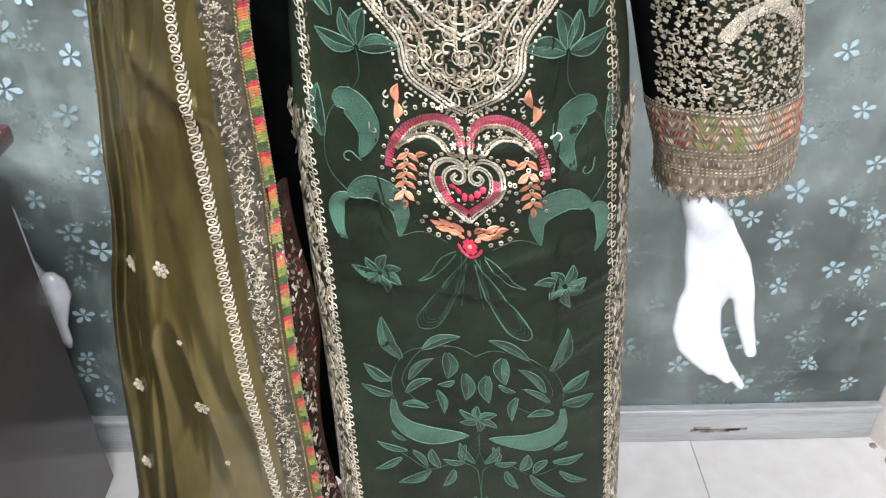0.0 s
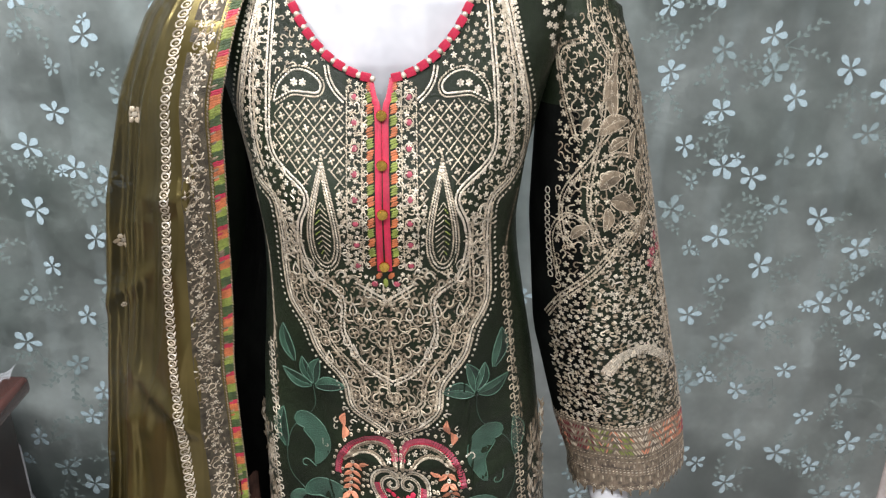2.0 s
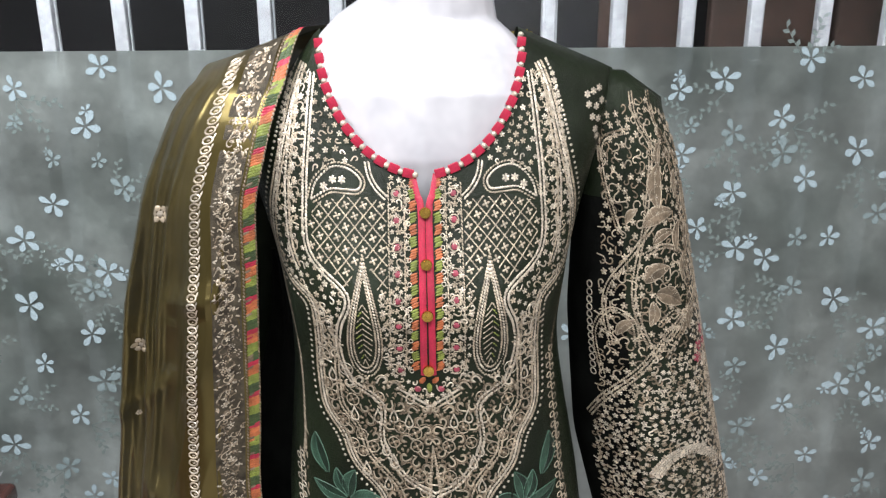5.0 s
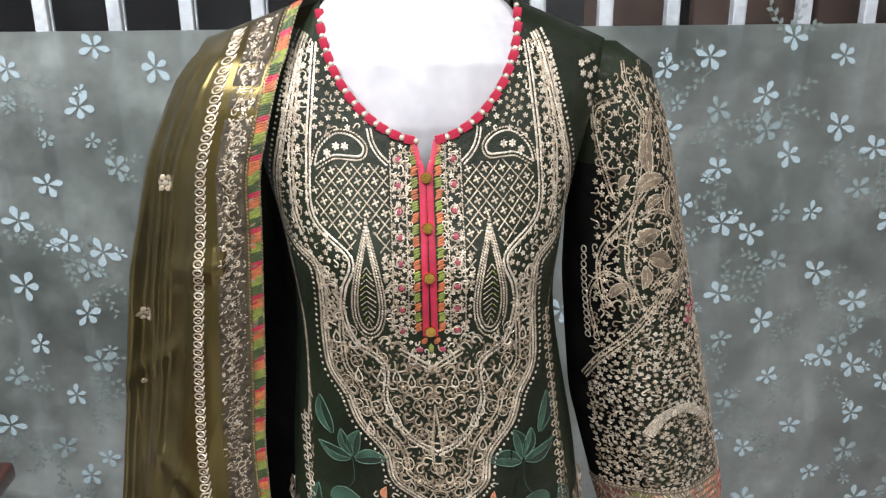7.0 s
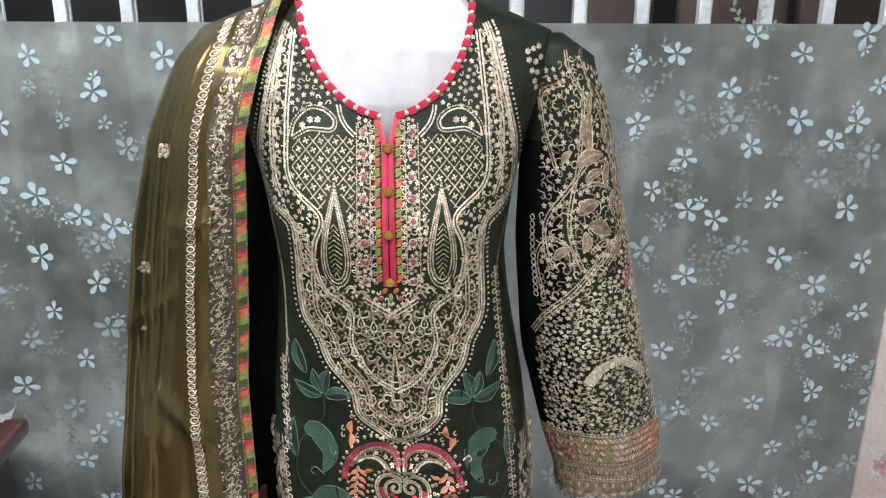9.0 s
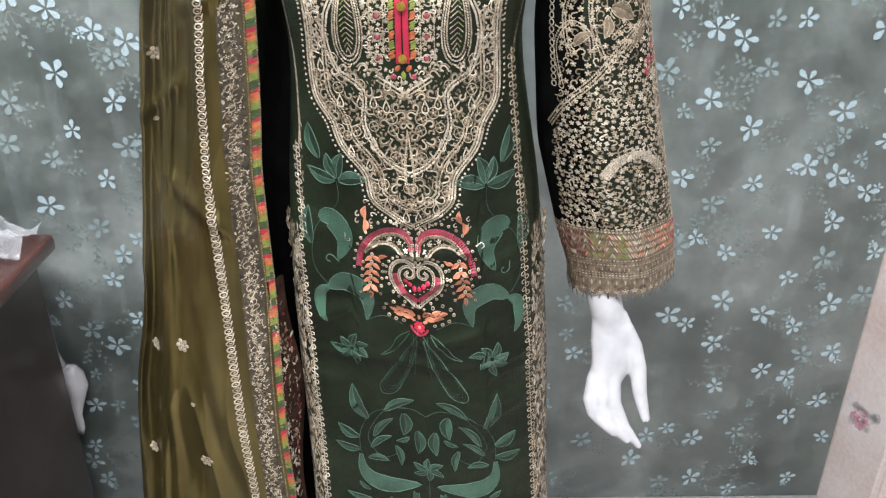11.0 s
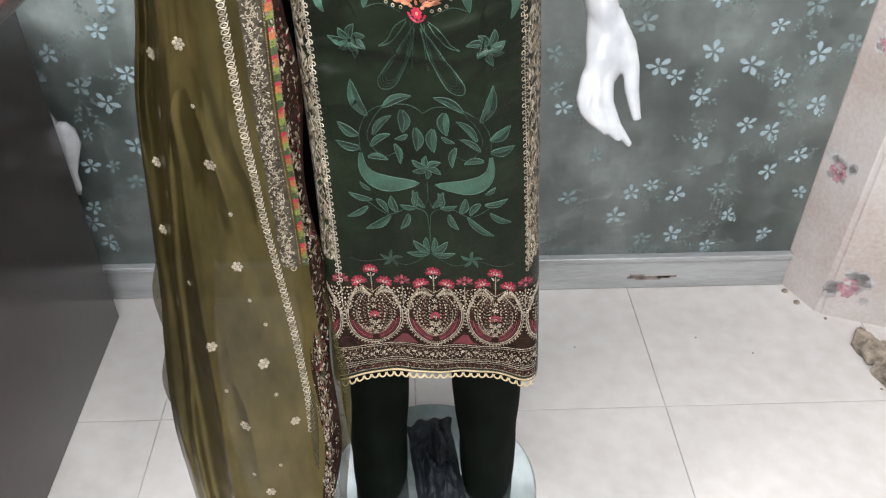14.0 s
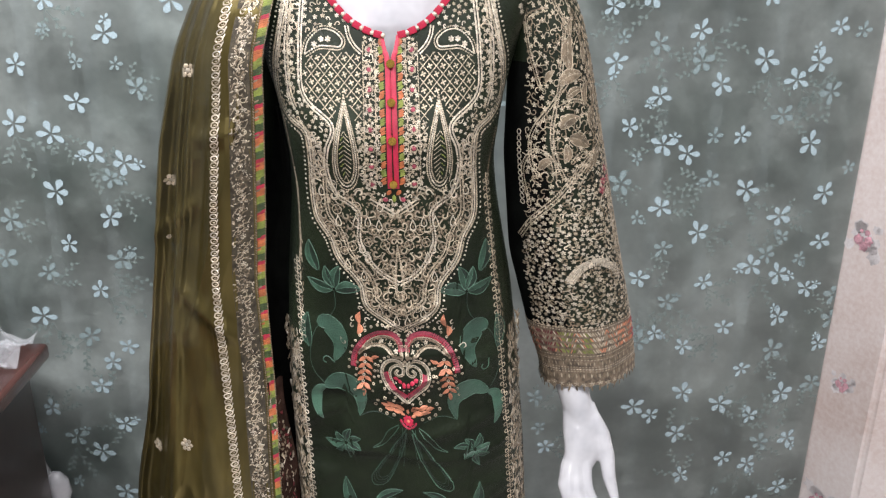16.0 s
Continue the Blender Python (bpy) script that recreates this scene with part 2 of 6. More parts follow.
# floor tiles 0.5 m square on a bed of grout
floor = tagged(boxed("floor", -2.4, -3.0, -0.12, 2.4, 1.2, -0.003, GROUT), "pale cream glazed tile floor with fine grey joints", "floor", kind="structure")
bm = bmesh.new()
block(bm, -0.2493, -0.2493, -0.006, 0.2493, 0.2493, 0, 0.0015)
tile_mesh = bpy.data.meshes.new("tile")
bm.to_mesh(tile_mesh)
bm.free()
tile_mesh.materials.append(TILE)
for i in range(-5, 5):
    for j in range(-8, 1):
        cx, cy = 0.505 + 0.5 * i - 0.25, 0.831 + 0.5 * j - 0.25
        if abs(cx) < 2.3:
            t = new("tile", tile_mesh)
            t.location, t.parent = (cx, cy, random.uniform(-0.0004, 0.0004)), floor
bm = bmesh.new()
for i in range(-5, 5):
    cx = 0.505 + 0.5 * i - 0.25
    if abs(cx) < 2.3:
        block(bm, cx - 0.2493, 0.8317, -0.006, cx + 0.2493, 1.196, 0, 0.0015)
link("cut_tile_row", bm, TILE, floor)
# plain shell that closes the shop
ceiling = tagged(boxed("ceiling", -2.4, -3.0, 2.45, 2.4, 3.2, 2.55, ROOM), "plain pale shop ceiling", "ceiling", kind="structure")
for nm, b in (("wall_south", (-2.4, -3.1, -0.1, 2.4, -3.0, 2.45)), ("wall_west", (-2.5, -3.0, -0.1, -2.4, 3.2, 2.45)), ("wall_east", (2.4, -3.0, -0.1, 2.5, 3.2, 2.45))):
    tagged(boxed(nm, *b, ROOM), "plain pale painted shop wall", "wall", kind="structure")
tagged(boxed("wall_north", -2.4, 3.1, -0.1, 2.4, 3.2, 2.45, UNLIT), "wall coloured near-black for the unlit room behind the glass", "wall", kind="structure")
tagged(boxed("back_floor", -2.4, 1.27, -0.12, 2.4, 3.1, -0.02, UNLIT), "floor coloured near-black for the unlit back room", "floor", kind="structure")

# glass partition with frosted flower film up to 1.40 m
window = empty("window_1", "glass partition with frosted flower film and pale bars", "window", kind="structure")
film = boxed("film", -2.4, wall_y, 0.094, 2.4, wall_y + 0.003, 1.403, FILM, parent=window, label="grey-green frosted film printed with small flowers")
film.visible_shadow = False
pane = boxed("pane", -2.4, wall_y + 0.0045, 1.39, 2.4, wall_y + 0.0105, 2.45, GLASS, parent=window)
pane.visible_shadow = False
bm = bmesh.new()
block(bm, -2.4, wall_y - 0.014, 0.0, 0.873, wall_y + 0.05, 0.086, 0.004)
block(bm, -2.4, wall_y - 0.02, 0.083, 0.873, wall_y - 0.001, 0.096, 0.003)
baseboard = tagged(link("baseboard", bm, ALU, smooth=False), "dull aluminium sill rail along the foot of the glass", "baseboard", kind="structure")
bm = bmesh.new()
for i, (x0, x1, z0, z1) in enumerate(((0.50, 0.60, 0.030, 0.037), (0.52, 0.58, 0.026, 0.032), (0.505, 0.54, 0.034, 0.043), (0.57, 0.615, 0.032, 0.038))):
    block(bm, x0, wall_y - 0.0146, z0, x1, wall_y - 0.0135, z1, 0.0004)
link("rust_streak", bm, STAIN, baseboard)
for i in range(-20, 21):
    x = -0.005 + 0.1005 * i
    bm = bmesh.new()
    block(bm, x - 0.0095, wall_y + 0.018, 0.05, x + 0.0095, wall_y + 0.036, 2.45, 0.002)
    block(bm, x + 0.0105, wall_y + 0.026, 0.05, x + 0.0135, wall_y + 0.032, 2.45, 0.001)
    link("bar", bm, PAINTBAR, window)


def petal_flower(name, mat, double):
    """A flat five-petalled printed flower, 1 unit across, standing in the x-z plane."""
    bm = bmesh.new()
    for c, s, petals in ([((0, 0), 1.0, 5)] + ([((0.42, 0.34), 0.5, 5)] if double else [])):
        for k in range(petals):
            a = k * math.tau / petals + 0.3
            ln, wd = 0.5 * s * (1 + 0.2 * math.sin(3 * k + 1)), 0.135 * s * (1 + 0.15 * math.sin(5 * k))
            d, q = Vector((math.cos(a), 0, math.sin(a))), Vector((-math.sin(a), 0, math.cos(a)))
            o = Vector((c[0], 0, c[1]))
            ring = [o + d * (ln * f) + q * (wd * g) for f, g in ((0.10, 0), (0.36, 0.5), (0.66, 1), (0.88, 0.72), (1, 0.05), (0.92, -0.6), (0.68, -0.95), (0.38, -0.5))]
            vs = [bm.verts.new(p) for p in ring]
            bm.faces.new(vs)
    bmesh.ops.recalc_face_normals(bm, faces=bm.faces)
    top = bmesh.ops.extrude_face_region(bm, geom=list(bm.faces))
    bmesh.ops.translate(bm, vec=(0, -0.01, 0), verts=[v for v in top["geom"] if isinstance(v, bmesh.types.BMVert)])
    bmesh.ops.recalc_face_normals(bm, faces=bm.faces)
    me = bpy.data.meshes.new(name)
    bm.to_mesh(me)
    bm.free()
    me.materials.append(mat)
    return me


BRIGHT = [petal_flower("flower", FLOWER, False), petal_flower("flower", FLOWER, True)]
FAINT = [petal_flower("faint_flower", FLOWERDIM, False), petal_flower("faint_flower", FLOWERDIM, True)]
# printed flowers of the film: centimetres from the mannequin's axis, and height
LOW = [(67.2, 11.6), (79.6, 14.8), (58.5, 14.9), (-65.7, 15.9), (70.3, 20.1), (44.9, 20.3), (-66.6, 25.1), (57.4, 25.7), (84.7, 25.7), (47.7, 26.5), (51.7, 28.4), (76.3, 31.5), (81.8, 35.2), (-64.5, 35.4), (60.1, 39.1), (-54.3, 40.0), (74.2, 41.3), (68.9, 42.9), (30.9, 47.2), (82.1, 47.3), (58.1, 49.4), (-57.7, 49.7), (73.2, 53.0), (52.3, 53.8), (-52.5, 55.7), (48.5, 55.9), (66.5, 56.0)]
MIDDLE = [(79.2, 58.1), (58.6, 58.9), (-65.9, 59.9), (70.1, 63.9), (-55.9, 64.3), (85.2, 69.2), (57.4, 69.4), (-53.1, 69.4), (51.4, 72.4), (-49.8, 72.5), (65.2, 73.4), (76.0, 75.3), (-64.4, 79.2), (80.7, 81.3), (60.1, 83.0), (47.2, 84.2), (-53.4, 84.2), (74.7, 84.5), (69.1, 86.2), (82.0, 91.0), (57.8, 93.2), (-57.6, 93.2), (73.2, 96.2), (-49.8, 98.0), (50.2, 98.2), (81.2, 100.6), (66.1, 101.5), (-58.4, 102.9)]
HIGH = [(-46.1, 108.0), (54.2, 108.4), (-51.1, 109.7), (77.0, 110.1), (49.5, 110.1), (63.9, 111.6), (-57.7, 113.2), (43.1, 113.4), (-63.6, 115.0), (-52.7, 118.6), (48.1, 118.9), (59.0, 120.9), (72.7, 121.6), (76.3, 124.7), (39.8, 124.8), (-61.6, 124.9), (66.5, 125.2), (-46.6, 129.9), (54.3, 130.1), (79.1, 130.7), (38.7, 134.2), (-35.3, 135.2), (-55.7, 135.3), (65.8, 135.7), (45.2, 135.8), (-43.4, 138.2), (57.6, 138.6), (75.7, 138.8)]
DIM = [(42.3, 103.0), (79.4, 119.4), (71.0, 115.3), (55.1, 124.8), (47.2, 128.0), (-42.3, 120.8), (-48.7, 105.2), (-62.1, 87.8), (-56.4, 74.9), (51.4, 90.1), (71.8, 88.5), (53.2, 79.1), (48.3, 70.5), (44.6, 64.7), (85.3, 60.3), (75.8, 68.0), (28.3, 58.7), (76.3, 46.5), (66.2, 27.1), (34.1, 25.5), (28.2, 14.9), (-62.1, 53.2), (51.9, 13.9), (-56.3, 31.4), (59.2, 103.5), (86.7, 79.9), (-67.0, 97.9), (-48.9, 90.0)]
rng = random.Random(4)
taken = []


def print_flower(x, z, mesh, size, lift):
    f = new(mesh.name, mesh)
    f.matrix_world = Matrix.Translation((x, wall_y - lift, z)) @ Matrix.Rotation(rng.uniform(0, 6.28), 4, "Y") @ Matrix.Diagonal((size, 0.03, size, 1))
    f.parent = film


for x, z in LOW + MIDDLE + HIGH:
    print_flower(x / 100, z / 100, BRIGHT[rng.random() < 0.25], rng.uniform(0.032, 0.046), 0.0006)
    taken.append((x / 100, z / 100))
for x, z in DIM:
    print_flower(x / 100, z / 100, FAINT[rng.random() < 0.35], rng.uniform(0.034, 0.046), 0.0004)
    taken.append((x / 100, z / 100))
tries = 0
while len(taken) < 235 and tries < 6000:
    tries += 1
    x, z = rng.uniform(-1.1, 1.0), rng.uniform(0.12, 1.38)
    if all((x - a) ** 2 + (z - b) ** 2 > 0.042 ** 2 for a, b in taken):
        seen_part = -0.66 < x < -0.3 or 0.25 < x < 0.86
        taken.append((x, z))
        print_flower(x, z, (FAINT if seen_part or rng.random() < 0.5 else BRIGHT)[rng.random() < 0.3], rng.uniform(0.020, 0.032) if seen_part else rng.uniform(0.034, 0.046), 0.0002)

# faint leafy sprigs between the flowers
bm = bmesh.new()
for side, length in ((-0.5, 0.9), (0.35, 1.0), (1.1, 0.7)):
    d, q = Vector((math.sin(side), 0, math.cos(side))), Vector((math.cos(side), 0, -math.sin(side)))
    bm.faces.new([bm.verts.new(p) for p in (-q * 0.012, q * 0.012, d * length + q * 0.006, d * length - q * 0.006)])
    for k in range(6):
        o, way = d * length * (0.3 + 0.13 * k), (d + q * (0.9 if k % 2 else -0.9)).normalized() * 0.17
        w = way.cross(Vector((0, 1, 0))) * 0.28
        bm.faces.new([bm.verts.new(p) for p in (o, o + way * 0.5 + w, o + way, o + way * 0.5 - w)])
sprig_mesh = bpy.data.meshes.new("leaf_sprig")
bm.to_mesh(sprig_mesh)
bm.free()
sprig_mesh.materials.append(FLOWERFAINT)
for x, z in LOW[::2] + MIDDLE[::2] + HIGH[::2] + DIM:
    print_flower(x / 100 + rng.uniform(-0.02, 0.02), z / 100 + rng.uniform(-0.03, 0.0), sprig_mesh, rng.uniform(0.05, 0.075), 0.0001)

# dim things behind the clear glass above the film
for x0, x1, y in ((0.42, 0.62, 1.9), (0.68, 0.95, 1.9), (1.0, 1.4, 1.95)):
    tagged(boxed("hanging_panel", x0, y, 0.0, x1, y + 0.03, 2.3, BROWNCLOTH, 0.008), "dark brown panel standing in the unlit back room", "panel", "panels behind the glass")
text = bpy.data.curves.new("lettering", "FONT")
text.body, text.size, text.extrude = "tat", 0.062, 0.001
sign = tagged(boxed("dark_sign", 0.14, 1.62, 1.345, 0.36, 1.63, 1.52, UNLIT, 0.002), "dark sign with yellow lettering behind the glass", "sign")
tagged(boxed("sign_shelf", 0.1, 1.58, 0.0, 0.45, 1.72, 1.345, UNLIT, 0.004), "cupboard coloured near-black for the unlit back room", "cupboard")
letters = new("lettering", text)
letters.data.materials.append(YELLOW)
letters.location, letters.rotation_euler, letters.parent = (0.167, 1.617, 1.383), (math.pi / 2, 0, 0), sign

# papered pier beside the glass
bm = bmesh.new()
plan = [(0.868, 1.26), (0.868, 1.203), (0.918, 1.088), (1.10, 1.02), (1.8, 0.90), (1.8, 1.26)]
low, high = [bm.verts.new((x, y, 0.0)) for x, y in plan], [bm.verts.new((x, y, 2.45)) for x, y in plan]
for i in range(len(plan)):
    k = (i + 1) % len(plan)
    bm.faces.new((low[i], low[k], high[k], high[i]))
bm.faces.new(high)
bm.faces.new(low[::-1])
bmesh.ops.recalc_face_normals(bm, faces=bm.faces)
bmesh.ops.bevel(bm, geom=[e for e in bm.edges if abs(e.verts[0].co.z - e.verts[1].co.z) > 1], offset=0.008, segments=3, affect="EDGES")
pier = tagged(link("wall_pier", bm, PLASTER), "pale pink papered pier with faded roses and scuffed edges", "pillar", kind="structure")


def rose_print(origin, along, z, size):
    """A printed cluster of roses on the pier: overlapping petals and a pale ground."""
    bm = bmesh.new()
    side = Vector(along).normalized()
    out = side.cross(Vector((0, 0, 1))).normalized()
    if out.y > 0:
        out = -out
    o = Vector(origin)
    for layer, (spots, mat_i) in enumerate((([(rng.uniform(-1.3, 1.3), rng.uniform(-1.0, 1.4), rng.uniform(0.25, 0.6)) for _ in range(16)], 0),
                                            ([(-0.45, 0.1, 0.42), (0.4, 0.15, 0.38), (0.05, -0.4, 0.4), (0.2, 0.75, 0.25), (-0.3, 0.8, 0.16)], 1))):
        for a, b, r in spots:
            rings = 1 if mat_i == 0 else 3
            for q in range(rings):
                rr, n = r * (1 - 0.3 * q), 11
                vs = []
                for k in range(n):
                    ang = k * math.tau / n
                    rad = rr * (1 + 0.22 * math.sin(5 * ang + 3 * a + q) + rng.uniform(-0.08, 0.08))
                    p = o + size * (side * (a + rad * math.cos(ang)) + Vector((0, 0, b + rad * math.sin(ang))))
                    vs.append(bm.verts.new((p.x + out.x * (0.0008 + 0.0005 * (layer + q)), p.y + out.y * (0.0008 + 0.0005 * (layer + q)), p.z + z)))
                f = bm.faces.new(vs)
                f.material_index = mat_i
    bmesh.ops.recalc_face_normals(bm, faces=bm.faces)
    link("rose_print", bm, [ROSEWHITE, ROSE], pier)


front, flank = (0.182, -0.068, 0), (0.050, -0.115, 0)
for x, z, s in ((0.955, 0.085, 0.030), (1.10, 0.47, 0.032), (1.04, 0.82, 0.03), (1.12, 1.22, 0.032), (0.98, 1.45, 0.028)):
    rose_print((x, 1.088 - 0.3736 * (x - 0.918), 0), front, z, s)
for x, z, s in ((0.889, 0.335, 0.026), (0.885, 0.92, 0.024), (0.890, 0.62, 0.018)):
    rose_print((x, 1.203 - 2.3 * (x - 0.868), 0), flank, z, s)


def lump(place, size, seed, mat, name, label):
    """A rough broken lump resting on the floor."""
    bm = bmesh.new()
    bmesh.ops.create_icosphere(bm, subdivisions=3, radius=1)
    for v in bm.verts:
        k = 1 + 0.45 * noise.noise(v.co * 1.6 + Vector((seed, 0, 0))) + 0.25 * noise.noise(v.co * 4 + Vector((seed, 3, 0)))
        v.co = Vector((v.co.x * size[0] * k, v.co.y * size[1] * k, max(-0.12, v.co.z * k) * size[2]))
    low = min(v.co.z for v in bm.verts)
    for v in bm.verts:
        v.co.z -= low
    ob = link(name, bm, mat)
    ob.location = place
    return tagged(ob, label, "rubble", "rubble at the pier")


for i, (x, y, a, b, c) in enumerate(((0.985, 0.97, 0.03, 0.05, 0.022), (1.0, 0.89, 0.035, 0.05, 0.026), (1.02, 0.82, 0.03, 0.045, 0.02), (1.05, 0.95, 0.04, 0.04, 0.03), (1.06, 0.86, 0.04, 0.05, 0.03))):
    lump((x, y, 0), (a, b, c), i * 7.3, RUBBLE, "mortar_lump", "broken brown mortar lump lying on the tiles by the pier")
for i, (x, y, r) in enumerate(((0.872, 1.165, 0.007), (0.885, 1.125, 0.007), (0.895, 1.185, 0.004), (0.93, 1.07, 0.004), (0.96, 0.86, 0.003), (0.73, 0.97, 0.002), (0.35, 1.0, 0.002), (0.62, 1.02, 0.002))):
    lump((x, y, 0), (r, r, r * 0.6), i * 3.1 + 50, RUBBLE, "mortar_crumb", "small dark crumb of mortar on the floor tiles")

# dark desk
desk = empty("desk", "dark laminate desk with a reddish overhanging top", "desk", place=(-0.9, 0.5, 0))
D0 = Vector((-0.9, 0.5, 0))


def desk_part(name, b, mat, bevel, label=""):
    ob = boxed(name, *b, mat, bevel, desk, label)
    ob.location = -D0
    return ob


desk_part("end_panel", (-0.681, 0.12, 0.0, -0.655, 1.128, 0.748), DESKWOOD, 0.002)
desk_part("back_panel", (-1.40, 1.106, 0.0, -0.682, 1.126, 0.748), DESKWOOD, 0.002)
desk_part("front_panel", (-1.40, 0.14, 0.05, -0.682, 0.158, 0.748), DESKWOOD, 0.002)
desk_part("end_panel", (-1.43, 0.12, 0.0, -1.404, 1.128, 0.748), DESKWOOD, 0.002)
desk_part("tabletop", (-1.47, 0.05, 0.7482, -0.604, 1.115, 0.780), DESKTOP, 0.009, "reddish mahogany laminate top")

bm = bmesh.new()
bmesh.ops.create_grid(bm, x_segments=26, y_segments=20, size=0.5)
for v in bm.verts:
    h = 0.5 + noise.noise(Vector((v.co.x * 5, v.co.y * 5, 2.0))) + 0.4 * noise.noise(Vector((v.co.x * 13, v.co.y * 13, 5.0)))
    v.co = Vector((v.co.x * 0.26, v.co.y * 0.17, 0.003 + 0.034 * max(0, h)))
wrap = link("plastic_wrap", bm, PLASTIC, smooth=False)
wrap.location = (-0.745, 1.02, 0.780)
tagged(wrap, "crumpled clear plastic wrap lying on the desk top", "plastic wrap")
bm = bmesh.new()
tube(bm, [(0, 0, 0), (0, 0, 0.004), (0, 0, 0.03), (0, 0, 0.06), (0, 0, 0.068), (0, 0, 0.066), (0, 0, 0.02)], [0.034, 0.04, 0.055, 0.066, 0.072, 0.068, 0.04], 32)
dish = link("bowl", bm, WHITE, smooth=True)
tagged(dish, "small white plastic bowl on the wrapped desk top", "bowl")
dish.location = (-0.735, 1.035, 0.780)

# loose plastic hand in the gap between desk and glass
bm = bmesh.new()
tube(bm, [(-0.652, 1.176, 0.473), (-0.650, 1.176, 0.468), (-0.646, 1.176, 0.455), (-0.645, 1.176, 0.43), (-0.65, 1.176, 0.40), (-0.655, 1.176, 0.36), (-0.652, 1.177, 0.325), (-0.650, 1.178, 0.308)],
     [0.010, 0.021, 0.029, 0.031, 0.024, 0.016, 0.012, 0.004], 20, 0.62)
tube(bm, [(-0.67, 1.176, 0.43), (-0.675, 1.176, 0.39), (-0.672, 1.177, 0.34)], [0.012, 0.011, 0.006], 14, 0.8)
tube(bm, [(-0.66, 1.176, 0.46), (-0.672, 1.176, 0.50), (-0.675, 1.178, 0.60)], [0.018, 0.016, 0.017], 14, 0.8)
loose = link("mannequin_hand", bm, WHITE, smooth=True)
loose.location = (-0.020, -0.012, 0.0)
tagged(loose, "white plastic mannequin hand wedged between desk and glass", "mannequin hand")

# ---- the mannequin ----
base_c = (0.035, 0.66)
bm = bmesh.new()
tube(bm, [(*base_c, 0.0), (*base_c, 0.008), (*base_c, 0.012), (*base_c, 0.0125)], [0.186, 0.186, 0.182, 0.05], 64)
plate = link("round_stand", bm, material("polished_steel", (0.62, 0.66, 0.68), 0.06, 0.9, vary=0.06, scale=5, fine=60, bump=0.01), smooth=False)
tagged(plate, "round polished steel display stand on the tiles", "stand")

bm = bmesh.new()
